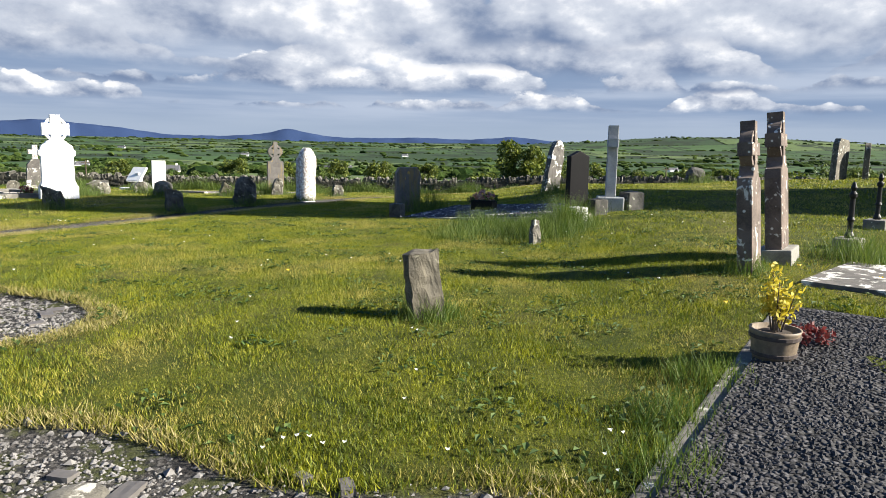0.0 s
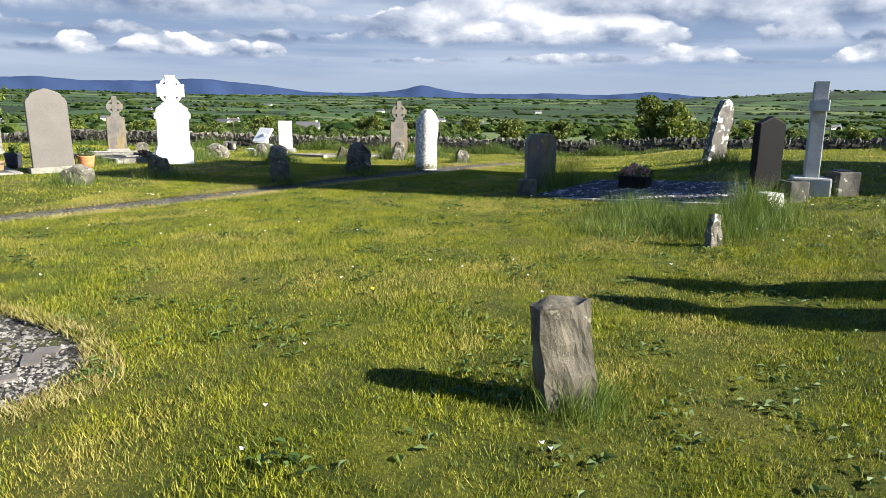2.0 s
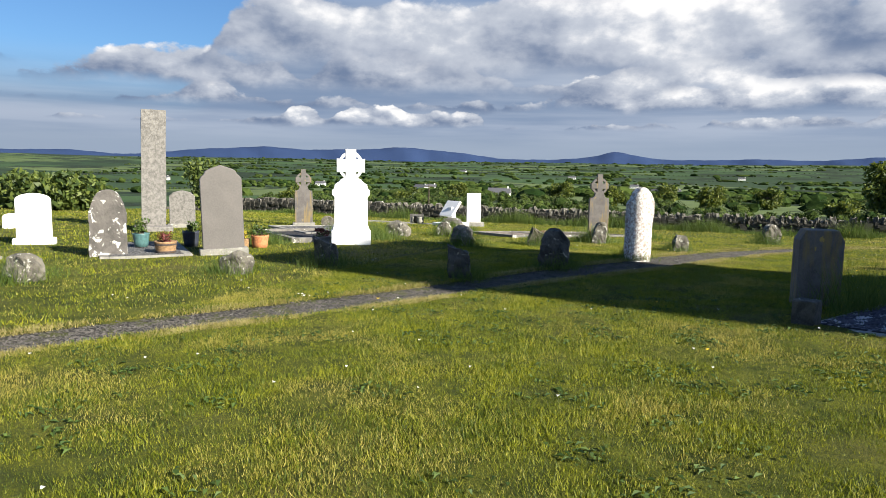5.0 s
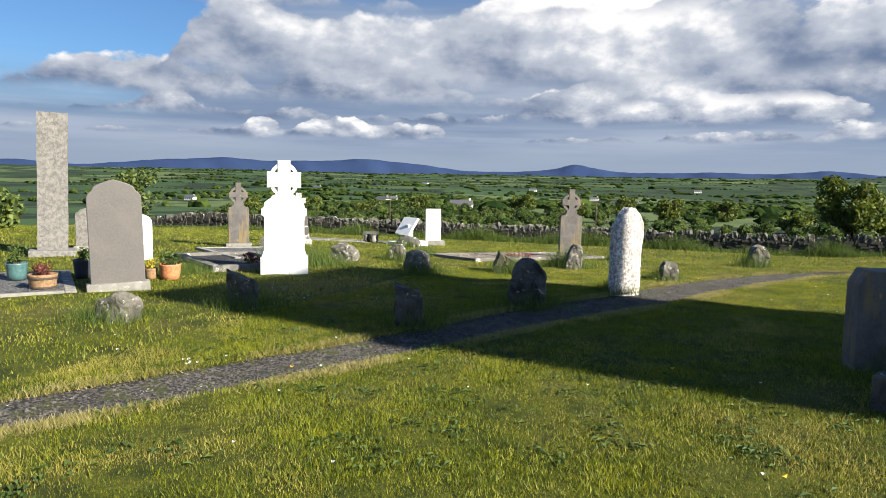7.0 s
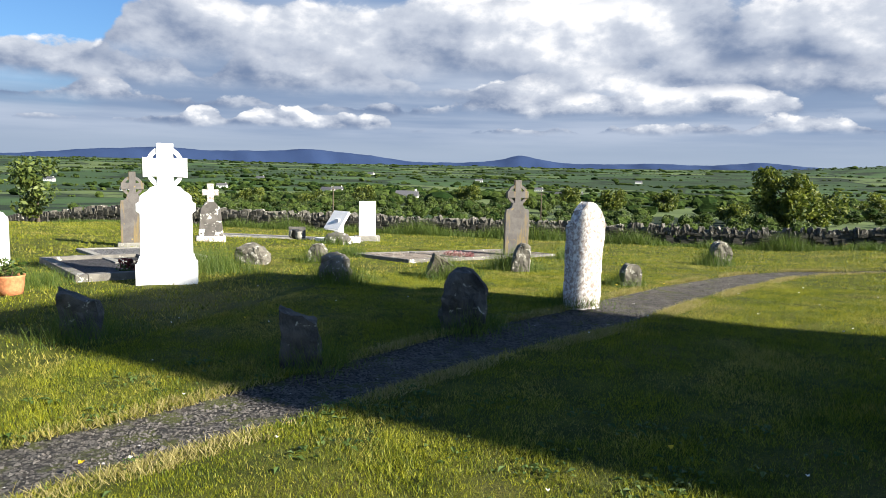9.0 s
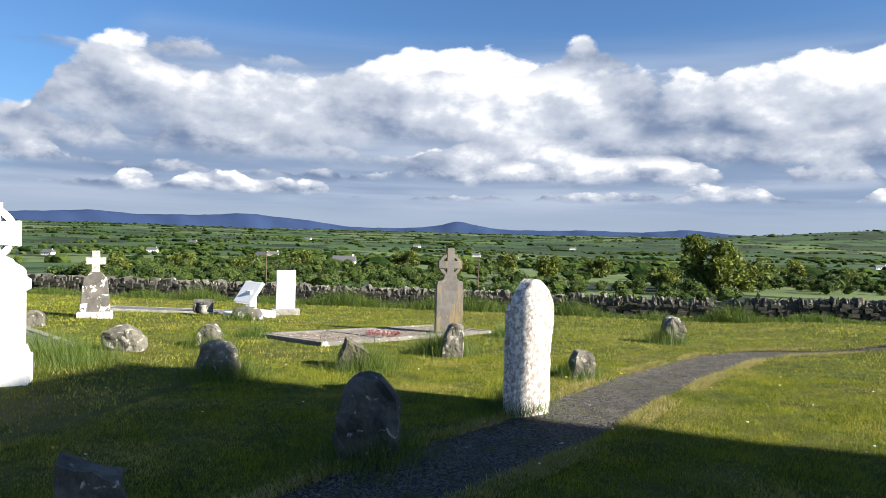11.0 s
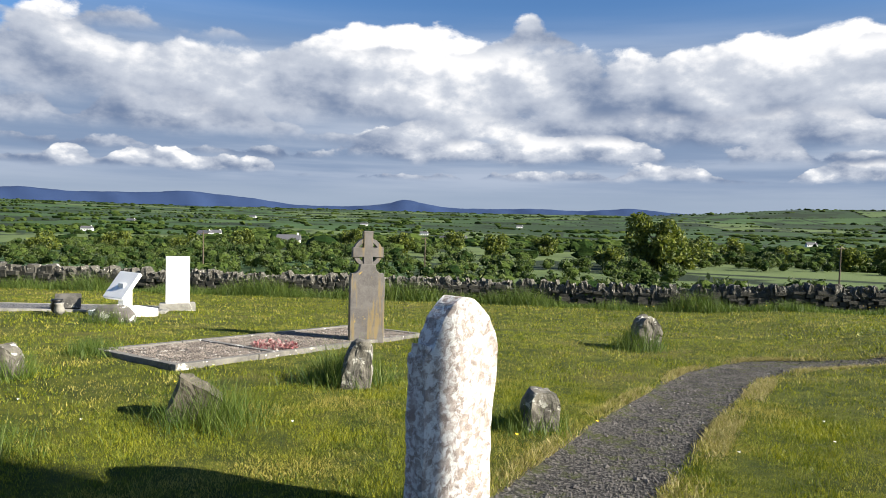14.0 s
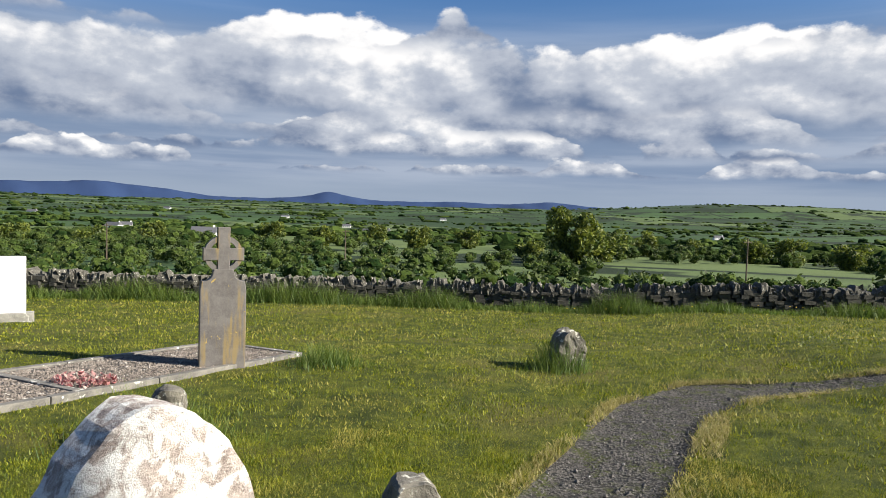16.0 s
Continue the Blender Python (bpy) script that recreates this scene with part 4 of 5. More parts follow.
rough_stone(-13.2, 20.6, 0.34, 0.2, 0.30, 30, 52, "small split grey stone beside a plinth", M_GREY, "arch")
headstone(-14.0, 12.45, 50, 0.60, 0.98, 0.11, M_WHITE, "white marble headstone with a curved top on a base", "arch", plinth=0.12, pw=1.2, pmat=M_WHITE)
rough_stone(-11.3, 12.05, 0.58, 0.18, 1.12, 50, 53, "round-topped dark headstone blotched with white lichen", M_PATCHY, "arch", rough=0.02, name="blotched_headstone", cuts=9, category="headstone")
headstone(-17.9, 13.6, 50, 0.44, 0.46, 0.12, M_WHITE, "low white round-topped headstone", "arch")
headstone(-17.7, 14.2, 50, 0.42, 0.36, 0.12, M_WHITE, "low white round-topped headstone", "arch")
ob = headstone(-15.1, 11.4, 45, 0.5, 0.55, 0.16, M_PATCHY, "small lichened stone with a worn cross top", "arch")
part("cross", outline([(-0.07, 0.5), (0.07, 0.5), (0.07, 0.58), (0.17, 0.58), (0.17, 0.69), (0.07, 0.69), (0.07, 0.78), (-0.07, 0.78), (-0.07, 0.69), (-0.17, 0.69), (-0.17, 0.58), (-0.07, 0.58)], 0.12, 0.01), M_LICHEN, ob)
ob = thing("flat_grave_slab", -12.65, 10.4, 30, "flat pale grave slab level with the grass", "grave slab")
part("slab", box(1.0, 0.6, 0.10, 0, 0, -0.06, 0.01), M_CONCRETE, ob)

# plots behind the slate headstone
kerbed_plot("grey_gravel_plot", -11.6, 12.95, 145, 2.4, 1.3, M_CHIPS_GREY, "grave plot of grey chippings with a pale kerb", M_CONCRETE, kerb=0.14, kh=0.06)
planter(-11.75, 13.05, 0.15, 0.25, M_TEAL, "teal glazed flower pot with a green plant", (M_WEED, 0.22, 0.14, 300, 0.03), z=ground_z(-11.75, 13.05) + 0.05)
planter(-10.75, 12.75, 0.19, 0.24, M_WOOD, "wooden half-barrel planter with dark flowers", (M_RED, 0.10, 0.16, 260, 0.024), True, "barrel_planter")
planter(-11.4, 13.9, 0.16, 0.30, M_DARKPOT, "dark plastic flower pot with yellow flowers", (M_WEED, 0.14, 0.13, 260, 0.03))
planter(-10.2, 14.5, 0.17, 0.25, M_TERRA, "terracotta flower pot with a trailing plant", (M_WEED, 0.12, 0.2, 260, 0.03))
planter(-10.45, 14.35, 0.10, 0.18, M_WOOD, "small brown flower pot with yellow blooms", (M_YELLOW, 0.14, 0.09, 160, 0.02))
kerbed_plot("dark_kerbed_plot", -11.0, 16.9, 150, 2.6, 1.5, M_CHIPS_DARK, "overgrown grave plot with a dark stone kerb", M_KERB, kerb=0.16, kh=0.12)
kerbed_plot("low_kerbed_plot", -12.0, 18.6, 150, 2.8, 1.6, M_CHIPS_GREY, "grave plot of grey chippings with a low kerb", M_CONCRETE, kerb=0.14, kh=0.08)
ob = thing("red_flowers", -10.15, 16.3, 0, "bunch of red flowers at the foot of a plot", "flowers", dz=0.05)
leaf_cloud("petals", [(0, 0, 0.15), (0.1, 0.05, 0.12)], [0.11, 0.1], 240, 0.028, M_RED, 9, ob)
leaf_cloud("leaves", [(0, 0, 0.06), (0.1, 0.05, 0.05)], [0.13, 0.12], 150, 0.03, M_WEED, 10, ob)

# the kerbed plot with a celtic stone, and the white tablets
kerbed_plot("pink_gravel_plot", -7.2, 23.24, 66, 5.0, 1.65, M_CHIPS_PINK, "grave plot of pinkish chippings with a lichened kerb", M_KERB, kerb=0.11, kh=0.085, divider=-0.9)
wheel_cross_stone(-6.11, 23.95, 28, 1.80, 0.56, M_CELTIC, "grey celtic cross headstone with rusty stains in a plot", depth=0.15)
ob = thing("wreath", -7.0, 22.45, 0, "faded red flower wreath lying on chippings", "wreath", dz=0.05)
leaf_cloud("flowers", [(0.25 * math.cos(a), 0.14 * math.sin(a), 0.05) for a in np.linspace(0, 6.2, 12)], [0.09] * 12, 500, 0.03, M_PINKF, 11, ob, 0.6)
kerbed_plot("tablet_plot", -14.1, 26.8, 28, 4.6, 2.0, M_CHIPS_GREY, "grave plot of grey chippings with a pale kerb", M_CONCRETE, kerb=0.14, kh=0.07)
headstone(-12.0, 28.1, 32, 0.53, 1.28, 0.12, M_WHITE, "plain upright white marble slab on a grey base", "flat", plinth=0.18, pw=1.5, pmat=M_CONCRETE, name="white_slab_headstone", pd=3.0)
tab = thing("white_tablet_memorial", -11.85, 25.9, -22, "white marble tablet tilted on a stepped platform", "memorial")
part("platform", box(0.72, 1.1, 0.24, 0, 0, -0.10, 0.02), M_WHITE, tab)
part("support", box(0.18, 0.2, 0.55, 0.05, 0.0, 0.13, 0.01), M_WHITE, tab)
t = part("tablet", box(0.68, 0.08, 0.64, 0, 0, -0.32, 0.012), M_WHITE, tab)
t.matrix_basis = pose(-0.02, -0.02, 0.62, -38, 0, 0)
ob = rough_stone(-11.2, 24.7, 0.66, 0.34, 0.30, 20, 61, "lichened block at the foot of a tablet", M_PATCHY, "boulder")
for px, py, s in ((-12.9, 25.3, 0.12), (-13.2, 25.6, 0.10), (-12.6, 25.0, 0.10)):
    ob = thing("grave_vase", px, py, 0, "small dark grave vase on chippings", "vase", dz=0.05)
    part("vase", lathe([(s * 0.6, 0), (s, s * 0.8), (s * 0.7, s * 1.8), (s * 0.95, s * 2.2)], 14), M_IRON if s > 0.11 else M_CONCRETE, ob, "", True)
ob = thing("dark_plaque", -13.4, 26.2, 32, "leaning dark stone plaque in a plot", "plaque", dz=0.05)
part("plaque", box(0.5, 0.08, 0.34, 0, 0, 0, 0.01), M_DARKST, ob).rotation_euler = (radians(-25), 0, 0)

build_boundary_wall()


# ---- old tower that shades the graves, beside the walk ----
def build_tower():
    ob = thing("church_tower", 15.3, 11.2, -10, "old square rubble-stone church tower", "tower", dz=-0.3)
    h = 12.1
    for name, w, d, x, y in (("wall", 0.9, 4.7, -2.0, 0), ("wall", 0.9, 4.7, 2.0, 0), ("wall", 3.1, 0.9, 0, -1.9), ("wall", 3.1, 0.9, 0, 1.9)):
        part(name, box(w, d, h, x, y, 0, 0.05), M_TOWER, ob)
    part("roof", box(3.1, 2.9, 0.3, 0, 0, h - 0.9, 0), M_ROOF, ob)


build_tower()


# ---- far country: hedgerows, trees, farmhouses ----
def unwarp(u, v):
    x, y = u.copy(), v.copy()
    for _ in range(8):
        x, y = u - 60 * np.sin(y / 310), v - 45 * np.sin(x / 270)
    return x, y


def build_hedgerows():
    rng = np.random.default_rng(11)
    us, vs, size = [], [], []
    for row in range(0, 17):
        v0 = row * FIELD_H
        shift = ((row * 0.37) % 1.0) * FIELD_W
        gap = 4.0 + row * 1.0
        u = np.arange(-3600, 3600, gap)
        keep = (np.abs(u) < 300 + v0 * 1.1) & (rng.uniform(size=len(u)) < 0.45 + 0.5 * (np.sin(u / 83 + row * 2.1) > -0.3))
        u = u[keep]
        us.append(u + rng.normal(0, 2, len(u)))
        vs.append(v0 + rng.normal(0, 2.5, len(u)))
        size.append(rng.uniform(0.1, 1.0, len(u)) ** 3 * 6 + 1.4)
        for c in np.arange(-20, 21):
            if abs(c * FIELD_W) < 300 + v0 * 1.1 and rng.uniform() < 0.8:
                v = np.arange(v0, v0 + FIELD_H, gap * 1.1)
                us.append(np.full(len(v), c * FIELD_W - shift) + rng.normal(0, 2, len(v)))
                vs.append(v + rng.normal(0, 2, len(v)))
                size.append(rng.uniform(0.1, 1.0, len(v)) ** 3 * 6 + 1.4)
    # small woods
    for k in range(60):
        d = rng.uniform(260, 1700)
        cu, cv, r = rng.uniform(-0.95, 0.8) * d, d, rng.uniform(15, 55)
        n = int(rng.uniform(12, 50))
        us.append(cu + rng.normal(0, r * 1.6, n))
        vs.append(cv + rng.normal(0, r * 0.5, n))
        size.append(rng.uniform(2.5, 6.5, n))
    u, v, s = np.concatenate(us), np.concatenate(vs), np.concatenate(size)
    x, y = unwarp(u, v)
    ok = (y > 300) & (y < 3900) & (np.abs(x) < 1.6 * y + 150)
    x, y, s = x[ok], y[ok], s[ok]
    bm = bmesh.new()
    bmesh.ops.create_icosphere(bm, subdivisions=2, radius=1)
    bv = np.array([q.co[:] for q in bm.verts])
    bf = np.array([[q.index for q in f.verts] for f in bm.faces])
    bm.free()
    far = y > 1100
    low = bmesh.new()
    bmesh.ops.create_icosphere(low, subdivisions=1, radius=1)
    lv = np.array([q.co[:] for q in low.verts])
    lf = np.array([[q.index for q in f.verts] for f in low.faces])
    low.free()
    for name, sel, a, f in (("hedgerows", ~far, bv, bf), ("far_hedgerows", far, lv, lf)):
        n = int(sel.sum())
        p = np.stack([x[sel], y[sel], land(x[sel], y[sel]) + s[sel] * 0.38], -1)
        sc = np.stack([s[sel] * rng.uniform(0.6, 1.5, n) * (1 + 0.8 * smooth(600, 2500, y[sel])), s[sel] * rng.uniform(0.5, 0.9, n), s[sel] * rng.uniform(0.42, 0.75, n)], -1)
        vert = a[None] * sc[:, None] * rng.uniform(0.68, 1.28, (n, len(a), 1)) + p[:, None]
        tri = (f[None] + (np.arange(n) * len(a))[:, None, None]).ravel()
        ob = raw(name, vert.reshape(-1, 3), tri, 3, M_HEDGE)
        tagged(ob, "dark green hedgerows and small woods between distant fields", "hedgerow", kind="stuff")


build_hedgerows()


def build_scrub():
    """Bushes and small trees on the slope below the wall, leaf by leaf."""
    rng = np.random.default_rng(21)
    n = 2600
    x, y = rng.uniform(-360, 300, n), 60 + 400 * rng.uniform(size=n) ** 1.5
    lane = np.sin(x / 47 + y / 61) + 0.6 * np.sin(x / 23 - y / 35 + 1)
    ok = (lane > np.where(y < 130, -0.7, -0.35)) & (np.abs(x) < y * 0.95 + 40)
    x, y = x[ok], y[ok]
    s = rng.uniform(1.2, 4.6, len(x)) * (0.45 + 0.55 * smooth(70, 200, y))
    cs, rs = [], []
    for k in range(3):
        dx, dy = rng.normal(0, 0.45, len(x)) * s, rng.normal(0, 0.4, len(x)) * s
        cs.append(np.stack([x + dx, y + dy, land(x, y) + s * rng.uniform(0.35, 0.95, len(x))], -1))
        rs.append(s * rng.uniform(0.45, 0.75, len(x)))
    cs, rs = np.concatenate(cs), np.concatenate(rs)
    ob = leaf_cloud("slope_scrub", cs, rs, 300000, 0.27, M_SCRUB, 22)
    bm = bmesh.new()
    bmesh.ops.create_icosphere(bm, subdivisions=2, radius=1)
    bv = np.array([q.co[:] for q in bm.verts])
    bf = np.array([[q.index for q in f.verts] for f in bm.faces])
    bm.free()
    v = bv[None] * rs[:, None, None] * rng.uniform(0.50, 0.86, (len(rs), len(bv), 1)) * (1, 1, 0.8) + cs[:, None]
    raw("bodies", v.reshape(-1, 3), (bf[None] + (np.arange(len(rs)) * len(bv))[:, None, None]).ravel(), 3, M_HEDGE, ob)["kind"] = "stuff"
    tagged(ob, "dense green bushes and small trees on the slope below", "bushes", kind="stuff")


build_scrub()


def tree(x, y, h, spread_r, seed, label, leaves=2600, size=0.5, mat=None, trunk_h=0.25, name="tree"):
    rnd = random.Random(seed)
    ob = thing(name, x, y, rnd.uniform(0, 360), label, "tree", z=float(land(x, y)))
    bm = bmesh.new()
    r = h * 0.028
    bmesh.ops.create_cone(bm, cap_ends=True, segments=9, radius1=r, radius2=r * 0.4, depth=h * 0.62, matrix=Matrix.Translation((0, 0, h * 0.29)))
    cs, rs = [], []
    for i in range(15):
        a, u = rnd.uniform(0, 6.28), rnd.uniform(trunk_h, 0.92)
        reach = spread_r * math.sin(math.pi * min(1, (u - trunk_h * 0.5) / (1.06 - trunk_h * 0.5))) ** 0.7 * rnd.uniform(0.45, 1.0)
        end = Vector((reach * math.cos(a), reach * math.sin(a), h * u))
        foot = Vector((0, 0, h * max(0.1, min(0.55, u - 0.16))))
        way = end - foot
        bmesh.ops.create_cone(bm, cap_ends=False, segments=6, radius1=r * 0.4, radius2=r * 0.08, depth=way.length, matrix=Matrix.Translation((foot + end) / 2) @ way.to_track_quat("Z", "Y").to_matrix().to_4x4())
        cs.append(tuple(end))
        rs.append(spread_r * rnd.uniform(0.26, 0.46))
        cs.append(tuple(foot + way * 0.6 + Vector((0, 0, h * 0.05))))
        rs.append(spread_r * rnd.uniform(0.22, 0.38))
    part("trunk", bm, M_BARK, ob)
    leaf_cloud("crown", cs, rs, leaves, size, mat or M_TREE, seed, ob, 0.85)
    return ob


def place(az, dist, x0=-2.8, y0=14.5):
    return x0 + dist * math.sin(radians(az)), y0 + dist * math.cos(radians(az))


tree(*place(6.8, 215), 17.5, 9.0, 71, "large full-leafed green tree beyond the wall", 6500, 0.75, None, 0.1)
for k, (a, dist, h, r) in enumerate(((9.4, 240, 11, 7), (3.2, 235, 6.5, 5), (12.5, 320, 11, 7), (16, 330, 8, 7), (20.5, 300, 9, 6.5), (23, 310, 10, 7), (27, 290, 10, 7), (-2, 330, 9, 6), (-6, 300, 9, 6), (-9.5, 340, 9, 6), (-14, 310, 8, 6), (-18, 350, 10, 7), (-27, 330, 9, 6), (-31, 300, 7, 6), (-36, 340, 9, 7), (-41, 300, 8, 6), (31, 160, 8, 6), (33, 130, 7, 5))):
    tree(*place(a, dist), h, r, 80 + k, "full-leafed green tree in the valley", 2600, 0.7, None, 0.08)
tree(-25.5, 27.5, 2.4, 1.1, 99, "thin scrubby hawthorn behind the wall", 1500, 0.11, M_PINE, 0.1, "hawthorn_tree")
tree(-25.0, 20.0, 1.15, 1.6, 100, "spreading bright green conifer bush", 4200, 0.14, M_PINE, 0.06, "conifer_bush")
tree(-28.5, 20.5, 1.25, 1.8, 101, "spreading bright green conifer bush", 3600, 0.14, M_PINE, 0.06, "conifer_bush")
for k, (a, dist) in enumerate(((29.5, 58), (31.5, 62), (33.5, 56), (36, 60))):
    tree(*place(a, dist, 0.0, 0.0), 3.0 + 0.5 * (k % 2), 2.2, 110 + k, "dark dense hedge shrub at the graveyard edge", 3000, 0.14, M_PINE, 0.05, "hedge_shrub")


def farmhouse(az, dist, w, yaw):
    x, y = place(az, dist)
    ob = thing("farmhouse", x, y, yaw, "small white farmhouse with a slate roof among fields", "house", "distant farmhouses", z=float(land(x, y)) + 0.3)
    part("wall", box(w, 7, 4.6, 0, 0, -1, 0), M_RENDER, ob)
    part("roof", outline([(-4.0, 3.5), (4.0, 3.5), (0, 6.6)], w + 0.6, 0), M_ROOF, ob).rotation_euler = (0, 0, radians(90))
    for i in range(4):
        part("window", box(1.1, 0.1, 1.2, -w / 2 + (i + 0.5) * w / 4, -3.52, 1.2, 0), M_PANE, ob)
    part("chimney", box(1.0, 0.8, 1.8, w * 0.4, 0, 5.8, 0), M_RENDER, ob)


for az, dist, w, yaw in ((-23.2, 400, 13, 10), (-29.7, 760, 15, -10), (-28.9, 780, 13, 20), (-12.0, 1180, 14, 5), (-10.2, 900, 15, -15), (-9.4, 930, 13, 25), (-8.8, 910, 13, 0), (-17, 1500, 16, 10), (-35, 1300, 16, 0), (-38, 1000, 14, 15), (-26, 1900, 18, 0), (-4, 1700, 16, 10), (8, 1500, 16, -10), (18, 1200, 16, 10), (-45, 900, 14, 0), (-50, 1200, 16, 10)):
    farmhouse(az, dist, w, yaw)


def utility_pole(az, dist):
    x, y = place(az, dist)
    ob = thing("utility_pole", x, y, 20, "thin dark wooden utility pole beyond the wall", "pole", z=float(land(x, y)))
    part("pole", lathe([(0.16, -0.3), (0.14, 4), (0.11, 9)], 8), M_BARK, ob)
    part("crossbar", box(1.8, 0.12, 0.14, 0, 0, 8.4, 0), M_BARK, ob)


utility_pole(-30.0, 150)
utility_pole(20.0, 140)
utility_pole(-12.0, 160)

# ---- gravel, grass and flowers ----
PLOTS = ((2.45, 3.15, 55, 3.0, 2.0), (1.08, 11.95, -32, 3.4, 1.9), (-11.6, 12.95, 145, 2.4, 1.3), (-11.0, 16.9, 150, 2.6, 1.5), (-12.0, 18.6, 150, 2.8, 1.6), (-7.2, 23.24, 66, 5.0, 1.65), (-14.1, 26.8, 28, 4.6, 2.0), (3.75, 5.95, 47, 1.5, 0.75))


def in_plots(x, y, grow=0.0):
    hit = np.zeros(len(x), bool)
    for cx, cy, yaw, l, w in PLOTS:
        c, s = math.cos(radians(yaw)), math.sin(radians(yaw))
        u, v = (x - cx) * c + (y - cy) * s, -(x - cx) * s + (y - cy) * c
        hit |= (np.abs(u) < l / 2 + 0.06 + grow) & (np.abs(v) < w / 2 + 0.06 + grow)
    return hit


def scatter(n, x0, x1, y0, y1, rng):
    return rng.uniform(x0, x1, n), rng.uniform(y0, y1, n)


def walk_gap(x, y):
    """How far a place lies from the mown strip that is walked along."""
    best = np.full(len(x), 1e9)
    for ax, ay, bx, by in ((0, -1, 0, 2.5), (0, 2.5, -2.5, 9), (-2.5, 9, -3, 17)):
        dx, dy = bx - ax, by - ay
        t = np.clip(((x - ax) * dx + (y - ay) * dy) / (dx * dx + dy * dy), 0, 1)
        best = np.minimum(best, np.hypot(x - ax - t * dx, y - ay - t * dy))
    return best


def build_lawn():
    rng = np.random.default_rng(2)
    for name, n, area, lo, hi, height, width, seed in (
        ("lawn_grass", 2000000, (-7.2, 3.6, 2.2, 22), 0.0, 4.4, 0.025, 0.0027, 1),
        ("outer_lawn_grass", 480000, (-15, 8, 3, 27), 4.4, 10.5, 0.030, 0.0060, 2),
        ("far_lawn_grass", 300000, (-26, 15, 6, 35), 10.5, 60.0, 0.042, 0.011, 3),
    ):
        x, y = scatter(n, *area, rng)
        gap = walk_gap(x, y)
        ok = (gap >= lo) & (gap < hi) & (y < 34.6 - 0.08 * (x + 6)) & ~in_plots(x, y)
        ok &= gravel_mask(x, y) + rng.uniform(-0.35, 0.35, n) < 0.5
        patch = 0.5 + 0.5 * np.sin(x * 2.3 + 2 * np.sin(y * 1.1)) * np.sin(y * 1.9 + 2 * np.sin(x * 0.9))
        ok &= rng.uniform(size=n) < 0.75 + 0.25 * patch
        x, y, patch = x[ok], y[ok], patch[ok]
        clump = np.sin(x * 23 + 3 * np.sin(y * 11)) * np.sin(y * 19 + 3 * np.sin(x * 9))
        h = height * rng.uniform(0.4, 1.3, len(x)) * (0.75 + 0.5 * patch) * (1 + 0.45 * clump)
        blades(name, x, y, land(x, y), h, width * rng.uniform(0.6, 1.4, len(x)), 0.75, M_GRASS, "mown lawn grass with dry yellow patches", seed)


build_lawn()


def build_dry_verge():
    """Scorched grass along the edges of the gravel."""
    rng = np.random.default_rng(14)
    n = 2200000
    x, y = scatter(n, -9, 3, 2.0, 24.6, rng)
    m = gravel_mask(x, y)
    wide = gravel_mask(x - 0.22, y + 0.05)
    ok = ((m > 0.02) & (m < 0.75) | (wide > 0.5) & (m < 0.1)) & (rng.uniform(size=n) < 0.4 + 0.4 * np.sin(x * 2.7 + y * 1.9)) & ~in_plots(x, y)
    x, y = x[ok], y[ok]
    blades("dry_verge_grass", x, y, land(x, y) - 0.02 * m[ok], 0.042 * rng.uniform(0.4, 1.4, len(x)), 0.0036 * rng.uniform(0.6, 1.4, len(x)), 1.1, M_DRY, "dry straw-coloured grass along the gravel edge", 15)


build_dry_verge()

TUFTS = ((-0.05, 5.05, 0.24, 0.15, 900), (1.2, 3.35, 0.26, 0.10, 700), (1.5, 3.8, 0.26, 0.11, 700), (1.05, 2.8, 0.25, 0.14, 500), (1.3, 9.5, 0.6, 0.24, 3600), (1.75, 9.85, 0.35, 0.34, 1800), (0.6, 10.2, 0.6, 0.24, 1500), (2.75, 6.2, 0.22, 0.16, 700),
         (-5.25, 13.3, 0.35, 0.20, 900), (-4.43, 15.1, 0.38, 0.22, 900), (-7.65, 13.25, 0.40, 0.24, 900), (-8.35, 11.85, 0.42, 0.24, 900), (-10.1, 9.8, 0.5, 0.28, 900), (-3.65, 17.0, 0.32, 0.18, 900), (-3.2, 19.2, 0.28, 0.20, 700), (-1.75, 24.9, 0.36, 0.32, 900), (-7.2, 17.4, 0.45, 0.26, 1200), (-8.9, 19.7, 0.36, 0.26, 900), (-5.9, 18.7, 0.42, 0.30, 1000), (-5.35, 20.7, 0.44, 0.34, 1400), (-11.2, 24.6, 0.4, 0.25, 700), (-0.3, 12.9, 0.5, 0.5, 900), (2.3, 15.2, 0.4, 0.28, 800), (7.6, 21.0, 0.5, 0.3, 600), (4.2, 6.9, 0.4, 0.26, 900), (4.3, 5.2, 0.4, 0.24, 700), (-9.5, 17.4, 0.6, 0.35, 1200), (-10.6, 15.2, 0.5, 0.2, 900), (-9.0, 21.3, 0.35, 0.2, 700), (-4.9, 24.5, 0.4, 0.25, 700), (2.5, 11.4, 0.6, 0.35, 900), (-10.5, 17.8, 0.8, 0.3, 1200), (0.2, 9.3, 0.4, 0.18, 500))


